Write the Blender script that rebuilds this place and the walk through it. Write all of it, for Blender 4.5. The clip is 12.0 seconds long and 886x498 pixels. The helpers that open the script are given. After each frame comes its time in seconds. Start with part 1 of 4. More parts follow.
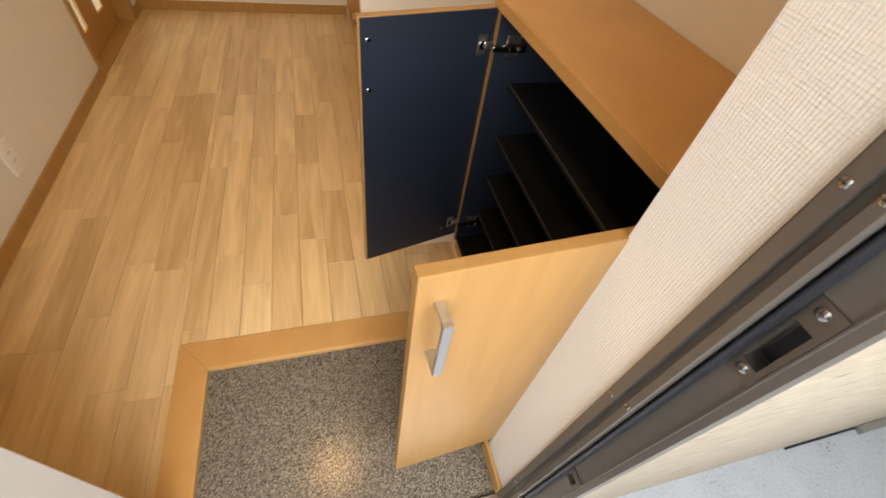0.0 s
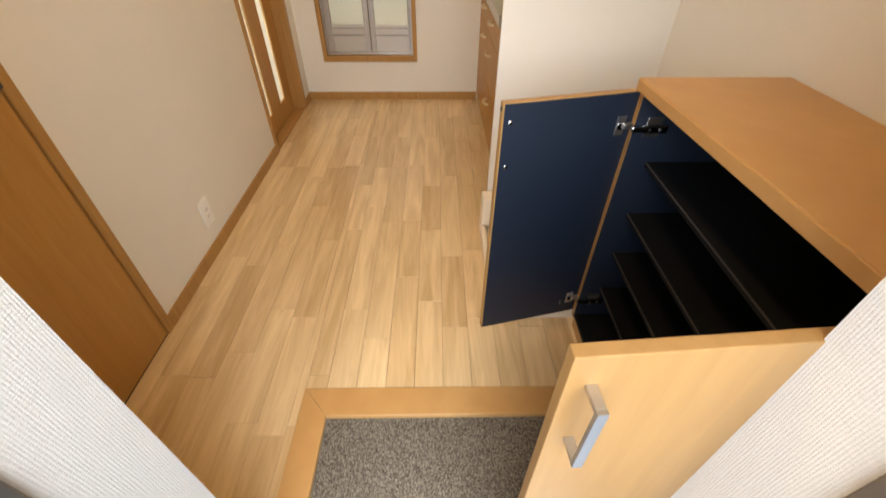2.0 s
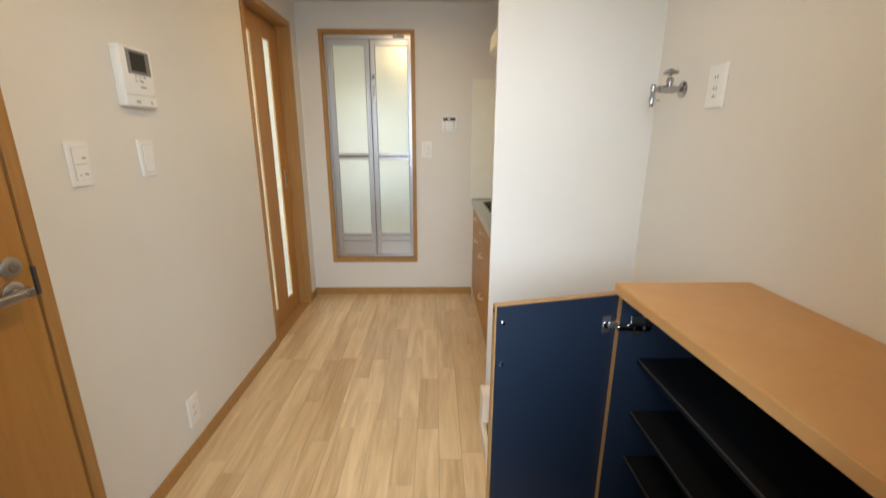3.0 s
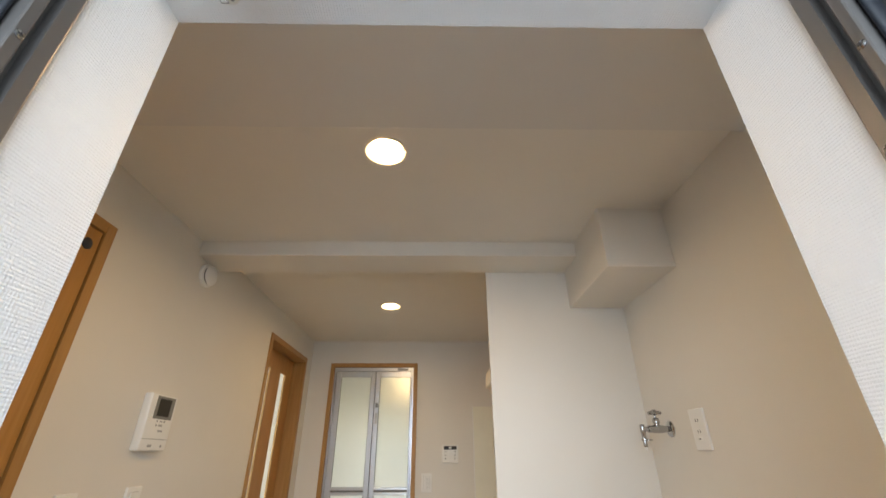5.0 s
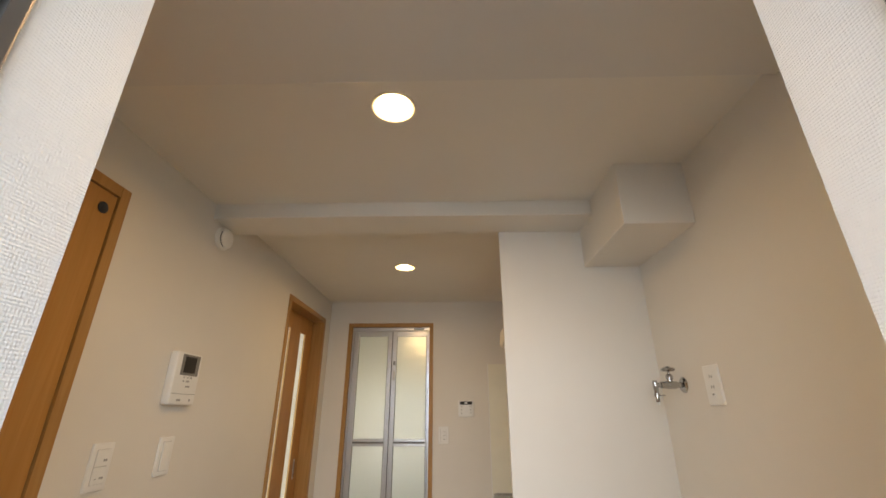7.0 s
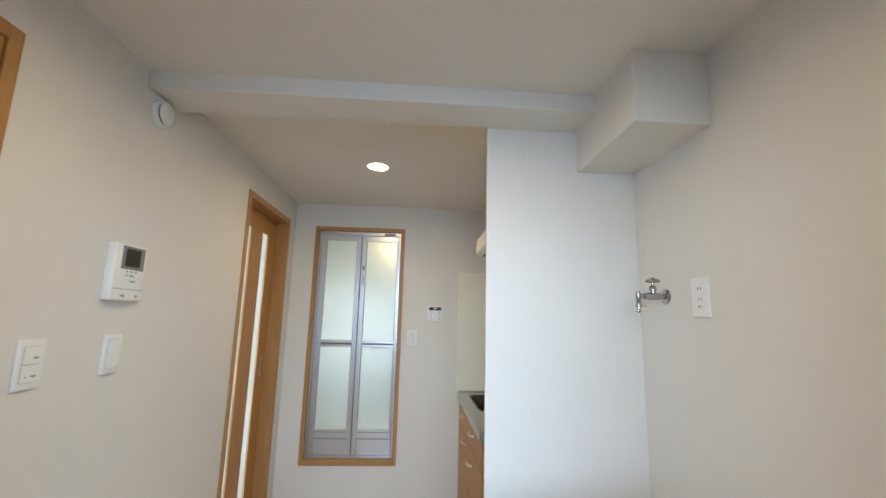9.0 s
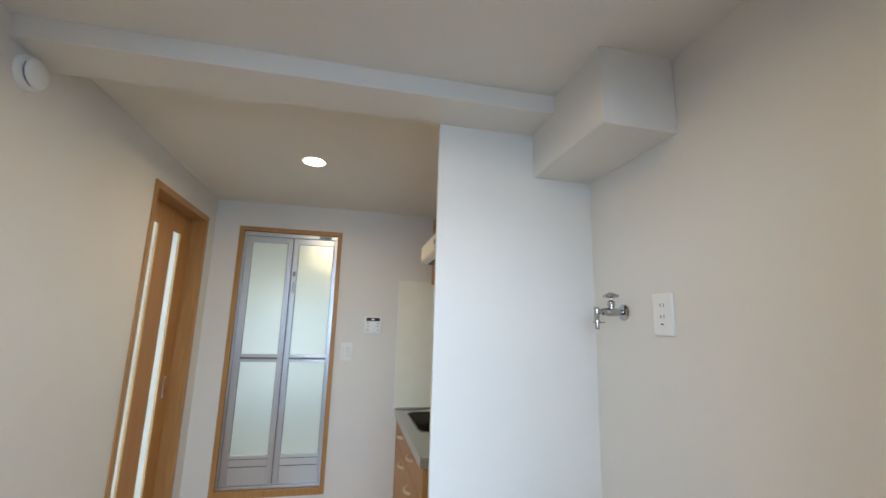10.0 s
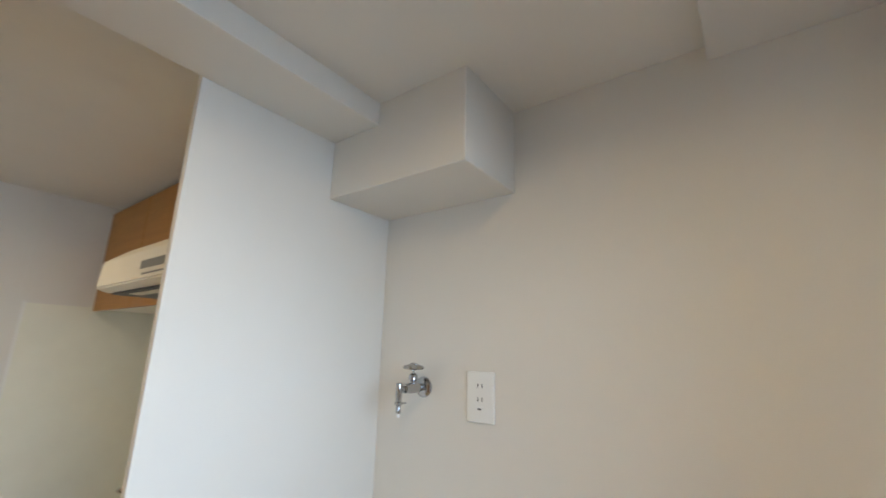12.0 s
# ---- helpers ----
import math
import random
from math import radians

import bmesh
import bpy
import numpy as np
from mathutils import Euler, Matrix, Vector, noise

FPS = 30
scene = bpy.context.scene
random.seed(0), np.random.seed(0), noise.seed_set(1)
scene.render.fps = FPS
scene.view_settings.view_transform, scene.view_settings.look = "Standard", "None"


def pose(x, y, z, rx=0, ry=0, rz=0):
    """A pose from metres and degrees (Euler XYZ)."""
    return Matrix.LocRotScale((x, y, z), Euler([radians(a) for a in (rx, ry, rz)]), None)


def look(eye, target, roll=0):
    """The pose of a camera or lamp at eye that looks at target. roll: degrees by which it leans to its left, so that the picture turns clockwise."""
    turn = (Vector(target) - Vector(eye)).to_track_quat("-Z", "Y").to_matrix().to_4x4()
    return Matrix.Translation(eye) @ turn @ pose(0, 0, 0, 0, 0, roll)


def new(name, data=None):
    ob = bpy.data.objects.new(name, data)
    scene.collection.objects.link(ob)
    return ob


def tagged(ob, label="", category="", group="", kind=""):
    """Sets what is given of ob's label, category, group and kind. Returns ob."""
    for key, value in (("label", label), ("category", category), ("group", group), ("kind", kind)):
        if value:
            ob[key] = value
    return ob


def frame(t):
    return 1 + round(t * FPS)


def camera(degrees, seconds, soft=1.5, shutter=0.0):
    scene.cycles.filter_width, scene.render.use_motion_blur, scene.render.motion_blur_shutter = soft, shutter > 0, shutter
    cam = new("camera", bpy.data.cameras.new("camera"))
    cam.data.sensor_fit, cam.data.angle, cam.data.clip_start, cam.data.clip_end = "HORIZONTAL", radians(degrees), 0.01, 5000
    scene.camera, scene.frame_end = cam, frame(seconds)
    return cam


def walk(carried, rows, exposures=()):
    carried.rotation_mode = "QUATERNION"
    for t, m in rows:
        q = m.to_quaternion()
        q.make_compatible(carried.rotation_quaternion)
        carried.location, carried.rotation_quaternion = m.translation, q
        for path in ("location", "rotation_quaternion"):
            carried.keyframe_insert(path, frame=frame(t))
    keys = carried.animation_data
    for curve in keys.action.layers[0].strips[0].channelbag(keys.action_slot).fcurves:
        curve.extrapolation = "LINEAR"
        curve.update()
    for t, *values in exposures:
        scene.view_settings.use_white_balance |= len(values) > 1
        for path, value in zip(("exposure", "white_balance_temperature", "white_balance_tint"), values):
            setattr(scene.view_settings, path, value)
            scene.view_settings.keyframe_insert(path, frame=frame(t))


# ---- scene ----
cam = camera(94.0, 12.0, shutter=0.3)
PATH = [
    (0, (0.018, 0.017, 1.229), (0.503, 1.238, -0.279), 10.1),
    (0.5, (-0.003, 0.009, 1.219), (0.248, 1.241, -0.337), 6.2),
    (1, (-0.036, 0.011, 1.217), (0.072, 1.264, -0.338), 2.9),
    (1.5, (-0.045, 0.017, 1.224), (-0.002, 1.343, -0.273), 1.0),
    (2, (-0.043, 0.021, 1.236), (-0.018, 1.536, -0.07), 0.3),
    (2.5, (-0.041, 0.013, 1.256), (-0.012, 1.759, 0.282), 0.2),
    (3, (-0.041, -0.005, 1.278), (-0.004, 1.925, 0.755), 0.2),
    (3.5, (-0.04, -0.035, 1.305), (-0.002, 1.964, 1.26), 0.3),
    (5.5, (-0.039, -0.132, 1.354), (-0.014, 1.602, 2.351), -0.4),
    (6, (-0.037, -0.135, 1.351), (-0.027, 1.591, 2.362), -0.4),
    (6.5, (-0.036, -0.129, 1.352), (-0.05, 1.654, 2.257), -0.3),
    (7, (-0.026, -0.102, 1.348), (-0.072, 1.759, 2.08), -0.0),
    (9, (-0.075, 0.065, 1.344), (0.041, 2.035, 1.671), 1.5),
    (9.5, (-0.092, 0.173, 1.371), (0.172, 2.125, 1.719), 1.7),
    (10, (-0.089, 0.243, 1.375), (0.324, 2.165, 1.742), 1.6),
    (10.5, (-0.084, 0.295, 1.373), (0.535, 2.157, 1.762), 1.4),
    (11, (-0.094, 0.434, 1.389), (0.793, 2.18, 1.794), 1.3),
    (11.5, (-0.09, 0.594, 1.494), (1.11, 2.131, 1.938), 1.6),
    (12, (-0.135, 0.726, 1.537), (1.426, 1.883, 2.01), 1.4),
]
EXPOSURES = [   # seconds, stops, kelvin, tint
    (0.0, -0.24, 10200, 22), (2.0, 0.02, 8450, 18), (3.5, 0.03, 6450, 9), (5.5, -0.43, 7400, 15), (7.0, -0.46, 7750, 16), (9.0, -0.02, 5750, 8), (10.5, -0.16, 5600, 8), (12.0, -0.14, 5850, 8),
]
walk(cam, [(t, look(eye, target, roll)) for t, eye, target, roll in PATH], EXPOSURES)

# ---- world, sun, lights ----
world = bpy.data.worlds.new("sky")
scene.world = world
world.use_nodes = True
wn = world.node_tree.nodes
sky = wn.new("ShaderNodeTexSky")
sky.sky_type, sky.sun_disc = "NISHITA", False
sky.sun_elevation, sky.sun_rotation = radians(42), radians(20)
world.node_tree.links.new(sky.outputs[0], wn["Background"].inputs[0])
wn["Background"].inputs[1].default_value = 0.15
sun = new("sun", bpy.data.lights.new("sun", "SUN"))
sun.data.energy, sun.data.angle, sun.data.color = 2.5, radians(0.5), (1, 0.95, 0.88)
sun.matrix_world = look((0, 0, 6), (0.4, -1.1, 5.0))


def lamp(name, kind, m, energy, color, size=0.1, size_y=0.1, spread=180):
    ob = new(name, bpy.data.lights.new(name, kind))
    ob.data.energy, ob.data.color = energy, color
    if kind == "AREA":
        ob.data.shape, ob.data.size, ob.data.size_y, ob.data.spread = ("DISK" if size == 0.052 else "RECTANGLE"), size, size_y, radians(spread)
    else:
        ob.data.shadow_soft_size = size
    ob.matrix_world = m
    return ob


WARM = (1.0, 0.70, 0.36)
LAMPS = ((-0.195, 0.870), (-0.329, 2.378))       # downlights, hall and kitchen
lamp("corridor_sky_light", "AREA", look((0.14, -1.42, 1.74), (0.02, 0.6, 0.74)), 112, (0.665, 0.828, 1.0), 3.0, 1.25, 128)
lamp("downlight_hall_bulb", "AREA", pose(-0.195, 0.870, 2.1815), 6.6, WARM, 0.052, 0.052, 170)
lamp("downlight_kitchen_bulb", "AREA", pose(-0.329, 2.378, 2.2035), 4.8, WARM, 0.052, 0.052, 170)
# unseen lights added behind the frosted panes; windows and bath fitting are assumed
lamp("room_window_light", "AREA", pose(-3.49, 2.4, 1.25, 0, -90, 0), 42, (0.82, 0.92, 1.0), 1.7, 1.8)
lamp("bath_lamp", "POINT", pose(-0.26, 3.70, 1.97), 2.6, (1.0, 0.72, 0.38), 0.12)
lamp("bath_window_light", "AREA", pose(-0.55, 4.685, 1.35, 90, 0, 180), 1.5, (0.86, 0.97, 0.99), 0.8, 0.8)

# ---- materials ----


def material(name, color, rough=0.5, metal=0.0):
    m = bpy.data.materials.new(name)
    m.use_nodes = True
    b = m.node_tree.nodes["Principled BSDF"]
    b.inputs["Base Color"].default_value = (*color, 1)
    b.inputs["Roughness"].default_value = rough
    b.inputs["Metallic"].default_value = metal
    return m, m.node_tree.nodes, m.node_tree.links, b


def coords(n, l, scale, kind="Object"):
    if kind == "World":
        out = n.new("ShaderNodeNewGeometry").outputs["Position"]
    else:
        out = n.new("ShaderNodeTexCoord").outputs[kind]
    mp = n.new("ShaderNodeMapping")
    mp.inputs["Scale"].default_value = scale
    l.new(out, mp.inputs[0])
    return mp


def noise_tex(n, l, src, scale=1.0, detail=3.0, rough=0.5):
    t = n.new("ShaderNodeTexNoise")
    t.inputs["Scale"].default_value, t.inputs["Detail"].default_value, t.inputs["Roughness"].default_value = scale, detail, rough
    l.new(src.outputs[0], t.inputs["Vector"])
    return t


def ramp(n, l, fac, stops):
    r = n.new("ShaderNodeValToRGB")
    while len(r.color_ramp.elements) < len(stops):
        r.color_ramp.elements.new(0.5)
    for e, (p, c) in zip(r.color_ramp.elements, stops):
        e.position, e.color = p, (*c, 1)
    l.new(fac, r.inputs[0])
    return r


def maths(n, l, op, a, b):
    m = n.new("ShaderNodeMath")
    m.operation = op
    for k, v in enumerate((a, b)):
        if isinstance(v, (int, float)):
            m.inputs[k].default_value = v
        else:
            l.new(v, m.inputs[k])
    return m.outputs[0]


def bump(n, l, b, height, strength, dist):
    k = n.new("ShaderNodeBump")
    k.inputs["Strength"].default_value, k.inputs["Distance"].default_value = strength, dist
    l.new(height, k.inputs["Height"])
    l.new(k.outputs[0], b.inputs["Normal"])


def soft_variation(n, l, b, color, amount, scale, kind="World"):
    t = noise_tex(n, l, coords(n, l, (scale, scale, scale), kind), 1.0, 4.0, 0.6)
    lo, hi = [tuple(min(1, c * k) for c in color) for k in (1 - amount, 1 + amount)]
    r = ramp(n, l, t.outputs["Fac"], [(0.3, lo), (0.7, hi)])
    l.new(r.outputs[0], b.inputs["Base Color"])


def wallpaper(name, color, strength, rough=0.62):
    """Linen-look embossed vinyl: uneven threads up and across each face, broken along their length."""
    m, n, l, b = material(name, color, rough)
    soft_variation(n, l, b, color, 0.025, 1.7)
    geo = n.new("ShaderNodeNewGeometry")
    facing, at = n.new("ShaderNodeSeparateXYZ"), n.new("ShaderNodeSeparateXYZ")
    l.new(geo.outputs["True Normal"], facing.inputs[0])
    l.new(geo.outputs["Position"], at.inputs[0])
    nx, ny, nz = [maths(n, l, "ABSOLUTE", facing.outputs[k], 0.0) for k in "XYZ"]
    u = maths(n, l, "ADD", maths(n, l, "MULTIPLY", at.outputs["X"], maths(n, l, "ADD", ny, nz)), maths(n, l, "MULTIPLY", at.outputs["Y"], nx))
    v = maths(n, l, "ADD", maths(n, l, "MULTIPLY", at.outputs["Z"], maths(n, l, "ADD", nx, ny)), maths(n, l, "MULTIPLY", at.outputs["Y"], nz))
    uv = n.new("ShaderNodeCombineXYZ")
    l.new(u, uv.inputs[0])
    l.new(v, uv.inputs[1])

    def weave(scale, detail):
        mp = n.new("ShaderNodeMapping")
        mp.inputs["Scale"].default_value = scale
        l.new(uv.outputs[0], mp.inputs[0])
        return noise_tex(n, l, mp, 1.0, detail).outputs["Fac"]

    h = maths(n, l, "MULTIPLY", weave((650, 650, 1), 2.0), 0.8)
    for across, stretch, pitch, k in ((u, (80, 12, 1), 1650.0, 0.55), (v, (12, 80, 1), 1650.0, 0.85)):
        drift = maths(n, l, "MULTIPLY", weave(stretch, 1.0), 7.5)
        thread = maths(n, l, "SINE", maths(n, l, "ADD", maths(n, l, "MULTIPLY", across, pitch), drift), 0.0)
        body = ramp(n, l, maths(n, l, "ADD", maths(n, l, "MULTIPLY", thread, 0.5), 0.5), [(0.15, (0, 0, 0)), (0.75, (1, 1, 1))]).outputs[0]
        worn = ramp(n, l, weave(tuple(3.2 * c for c in stretch), 2.0), [(0.36, (0.25,) * 3), (0.60, (k,) * 3)]).outputs[0]
        h = maths(n, l, "ADD", h, maths(n, l, "MULTIPLY", body, worn))
    bump(n, l, b, h, strength, 0.0016)
    return m


def wood(name, dark, light, rough, grain, tone=0.0, kind="Object", coat=0.0):
    """grain: how fast the figure changes along x, y, z."""
    m, n, l, b = material(name, light, rough)
    c = coords(n, l, grain, kind)
    if tone:
        info = n.new("ShaderNodeObjectInfo")
        add = n.new("ShaderNodeVectorMath")
        add.operation = "MULTIPLY_ADD"
        add.inputs[1].default_value, add.inputs[2].default_value = (37, 53, 11), (0, 0, 0)
        l.new(info.outputs["Random"], add.inputs[0])
        l.new(add.outputs[0], c.inputs["Location"])
    wide = noise_tex(n, l, c, 1.0, 3.0, 0.55)
    wide.inputs["Distortion"].default_value = 0.8
    c2 = coords(n, l, tuple(g * (6 if g == max(grain) else 3) for g in grain), kind)
    fine = noise_tex(n, l, c2, 1.0, 4.0, 0.65)
    f = maths(n, l, "ADD", maths(n, l, "MULTIPLY", wide.outputs["Fac"], 0.75), maths(n, l, "MULTIPLY", fine.outputs["Fac"], 0.25))
    if tone:
        f = maths(n, l, "ADD", f, maths(n, l, "MULTIPLY", maths(n, l, "SUBTRACT", info.outputs["Random"], 0.5), tone))
    mid = tuple((a + c_) / 2 for a, c_ in zip(dark, light))
    r = ramp(n, l, f, [(0.30, dark), (0.5, mid), (0.68, light)])
    l.new(r.outputs[0], b.inputs["Base Color"])
    bump(n, l, b, fine.outputs["Fac"], 0.08, 0.0006)
    if coat:
        b.inputs["Coat Weight"].default_value, b.inputs["Coat Roughness"].default_value = coat, 0.27
    return m


def metal(name, color, rough, streak=(3, 3, 3), amount=0.12):
    m, n, l, b = material(name, color, rough, 1.0)
    t = noise_tex(n, l, coords(n, l, streak), 1.0, 3.0)
    k = maths(n, l, "ADD", maths(n, l, "MULTIPLY", t.outputs["Fac"], amount), rough - amount / 2)
    l.new(k, b.inputs["Roughness"])
    return m


def plastic(name, color, rough=0.35):
    m, n, l, b = material(name, color, rough)
    soft_variation(n, l, b, color, 0.02, 9.0, "Object")
    return m


# same paper twice: PAPER holds the warm, dimmer indoor light in its colour
PAPER = wallpaper("wallpaper_warmlit", (0.725, 0.700, 0.642), 0.06)
REVEAL_PAPER = wallpaper("wallpaper_daylit", (0.80, 0.80, 0.79), 0.42, 0.42)
CEILING_PAPER = wallpaper("ceiling_paper", (0.745, 0.72, 0.66), 0.08)
# greyer than the ceiling: cool daylight by the door is tinted into it
BEAM_PAPER = wallpaper("beam_paper_daylit", (0.685, 0.67, 0.635), 0.06)
PLANK = wood("floor_plank_wood", (0.50, 0.335, 0.172), (0.79, 0.61, 0.375), 0.30, (16, 1.6, 16), 0.21, coat=0.35)
ORANGE = wood("orange_wood_sheet", (0.465, 0.246, 0.088), (0.57, 0.327, 0.132), 0.38, (3, 3, 3))
CASING = wood("casing_wood", (0.35, 0.18, 0.057), (0.45, 0.248, 0.090), 0.40, (60, 60, 3))
DOORWOOD = wood("door_wood_sheet", (0.395, 0.192, 0.052), (0.485, 0.250, 0.080), 0.38, (30, 30, 2))
PALE = wood("cabinet_door_wood", (0.325, 0.172, 0.061), (0.380, 0.208, 0.078), 0.40, (40, 40, 3))
# paler than the door wood: the panes' glow on the beads is painted in
BEAD_WOOD = wood("pane_lit_bead_wood", (0.54, 0.35, 0.155), (0.64, 0.44, 0.215), 0.38, (40, 40, 3))
KITCHEN_WOOD = wood("kitchen_door_wood", (0.33, 0.155, 0.030), (0.42, 0.205, 0.044), 0.4, (3, 3, 40))
for mat in (KITCHEN_WOOD, DOORWOOD, CASING):
    mat.node_tree.nodes["Principled BSDF"].inputs["Specular IOR Level"].default_value = 0.3
JOINT = plastic("brown_floor_joint", (0.14, 0.08, 0.038), 0.7)
NAVY = plastic("navy_laminate", (0.0085, 0.016, 0.032), 0.5)
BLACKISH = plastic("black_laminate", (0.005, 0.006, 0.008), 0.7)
DARKEDGE = plastic("dark_edge_band", (0.050, 0.051, 0.055), 0.6)
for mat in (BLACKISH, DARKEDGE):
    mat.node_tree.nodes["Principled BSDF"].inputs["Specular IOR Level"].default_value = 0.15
ALU = metal("brushed_aluminium", (0.62, 0.64, 0.67), 0.32, (8, 8, 2), 0.04)
BRONZE = metal("bronze_anodised", (0.195, 0.183, 0.174), 0.32, (40, 40, 3))
BRONZE.node_tree.nodes["Principled BSDF"].inputs["Metallic"].default_value = 0.6
STRIKE = metal("worn_strike_steel", (0.26, 0.245, 0.23), 0.34, (9, 9, 9))
CHROME = metal("chrome", (0.46, 0.46, 0.46), 0.10, (20, 20, 20), 0.04)
STEEL = metal("stainless_steel", (0.52, 0.52, 0.50), 0.30, (6, 6, 6), 0.06)
# deck steel darkened, so the bowl's shade sits in its colour
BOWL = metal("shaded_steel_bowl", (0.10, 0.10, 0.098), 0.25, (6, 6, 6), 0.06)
SILVER = metal("satin_silver_handle", (0.62, 0.63, 0.65), 0.36, (8, 8, 60))
WHITE = plastic("white_plastic", (0.80, 0.80, 0.77), 0.35)
SENSOR_WHITE = plastic("aged_white_plastic", (0.72, 0.69, 0.62), 0.42)
GREYPL = plastic("grey_plastic", (0.20, 0.20, 0.19), 0.4)
INK = plastic("grey_print", (0.36, 0.36, 0.35), 0.5)
GAP = plastic("pale_grey_gap", (0.46, 0.46, 0.44), 0.6)
SLOT = plastic("dark_slot", (0.05, 0.05, 0.05), 0.6)
SCREEN = plastic("dark_screen", (0.012, 0.011, 0.010), 0.55)
# bluish blacks: the sky's reflection is put into the rubber colour
RUBBER = plastic("black_gasket", (0.010, 0.013, 0.021), 0.38)
SEAL = plastic("sky_tinted_seal", (0.010, 0.0125, 0.018), 0.42)
LEVER = metal("dull_grey_lever", (0.42, 0.41, 0.40), 0.34, (8, 8, 8), 0.05)
CREAM = plastic("cream_enamel", (0.82, 0.775, 0.67), 0.35)
HANDLE_CREAM = plastic("cream_handle_plastic", (0.58, 0.48, 0.34), 0.4)
PANEL = plastic("cream_kitchen_panel", (0.84, 0.83, 0.715), 0.22)
KICK = metal("dull_kick_panel", (0.56, 0.56, 0.55), 0.40, (4, 4, 4), 0.04)
KICK.node_tree.nodes["Principled BSDF"].inputs["Metallic"].default_value = 0.7
PAN = plastic("ivory_plastic", (0.78, 0.70, 0.58), 0.45)
BATHWALL = plastic("bath_panel", (0.80, 0.81, 0.77), 0.4)
DOORSTEEL = plastic("door_leaf_paint", (0.46, 0.46, 0.46), 0.4)
REFLECTOR = metal("downlight_reflector", (0.85, 0.78, 0.63), 0.45)
REFLECTOR.node_tree.nodes["Principled BSDF"].inputs["Metallic"].default_value = 0.15


def chips():
    """Grey and beige stone-chip vinyl."""
    m, n, l, b = material("stone_chip_floor", (0.3, 0.28, 0.25), 0.2)
    b.inputs["Specular IOR Level"].default_value = 0.22
    v = n.new("ShaderNodeTexVoronoi")
    v.inputs["Scale"].default_value = 400
    c = coords(n, l, (1, 1, 1), "World")
    l.new(c.outputs[0], v.inputs["Vector"])
    s = n.new("ShaderNodeSeparateColor")
    l.new(v.outputs["Color"], s.inputs[0])
    r = ramp(n, l, s.outputs[0], [(0.0, (0.035, 0.030, 0.026)), (0.20, (0.09, 0.080, 0.068)), (0.55, (0.145, 0.127, 0.106)), (0.9, (0.27, 0.245, 0.21))])
    l.new(r.outputs[0], b.inputs["Base Color"])
    bump(n, l, b, v.outputs["Distance"], 0.07, 0.0006)
    return m


CHIPS = chips()


def outer_stucco():
    """Pale trowelled coat with long level pits, their shade darkened into the colour."""
    m, n, l, b = material("cream_stone_stucco", (0.62, 0.58, 0.50), 0.8)
    pits = noise_tex(n, l, coords(n, l, (16, 60, 95), "World"), 1.0, 5.0, 0.7)
    r = ramp(n, l, pits.outputs["Fac"], [(0.28, (0.20, 0.18, 0.15)), (0.42, (0.42, 0.385, 0.325)), (0.7, (0.52, 0.485, 0.42))])
    l.new(r.outputs[0], b.inputs["Base Color"])
    bump(n, l, b, pits.outputs["Fac"], 1.0, 0.02)
    return m


def corridor_vinyl():
    """Pale smooth corridor sheet with small dark flecks in loose patches."""
    m, n, l, b = material("pale_corridor_vinyl", (0.5, 0.5, 0.5), 0.45)
    fleck = noise_tex(n, l, coords(n, l, (110, 110, 110), "World"), 1.0, 3.0, 0.6).outputs["Fac"]
    patch = noise_tex(n, l, coords(n, l, (9, 9, 9), "World"), 1.0, 2.0).outputs["Fac"]
    f = maths(n, l, "ADD", fleck, maths(n, l, "MULTIPLY", patch, 0.5))
    r = ramp(n, l, f, [(0.50, (0.09, 0.10, 0.12)), (0.56, (0.31, 0.365, 0.43)), (0.85, (0.38, 0.44, 0.51))])
    l.new(r.outputs[0], b.inputs["Base Color"])
    return m


STUCCO, CORRIDOR = outer_stucco(), corridor_vinyl()


def frosted(name, color, rough):
    m, n, l, b = material(name, color, rough)
    b.inputs["Transmission Weight"].default_value = 1.0
    b.inputs["IOR"].default_value = 1.45
    return m


FROST = frosted("frosted_pane", (0.93, 0.97, 0.94), 0.8)


def glow(name, color, strength):
    m, n, l, b = material(name, color, 0.4)
    b.inputs["Emission Color"].default_value, b.inputs["Emission Strength"].default_value = (*color, 1), strength
    return m


BULB = glow("lit_bulb", (1.0, 0.82, 0.52), 38)

# ---- mesh helpers ----


def mesh_of(name, bm, mat, smooth=False):
    bmesh.ops.recalc_face_normals(bm, faces=bm.faces)
    me = bpy.data.meshes.new(name)
    bm.to_mesh(me)
    bm.free()
    if mat:
        me.materials.append(mat)
    if smooth:
        for p in me.polygons:
            p.use_smooth = True
        me.set_sharp_from_angle(angle=radians(40))
    return me


def box(bm, x0, x1, y0, y1, z0, z1, bevel=0.0, seg=2):
    g = bmesh.ops.create_cube(bm, size=1.0)["verts"]
    bmesh.ops.transform(bm, matrix=Matrix.Translation(((x0 + x1) / 2, (y0 + y1) / 2, (z0 + z1) / 2)) @ Matrix.Diagonal((x1 - x0, y1 - y0, z1 - z0, 1)), verts=g)
    if bevel:
        edges = list({e for v in g for e in v.link_edges})
        bmesh.ops.bevel(bm, geom=edges, offset=bevel, segments=seg, affect="EDGES", profile=0.5)
    return bm


def boxes(*rows, bevel=0.0):
    bm = bmesh.new()
    for r in rows:
        box(bm, *r, bevel=bevel)
    return bm


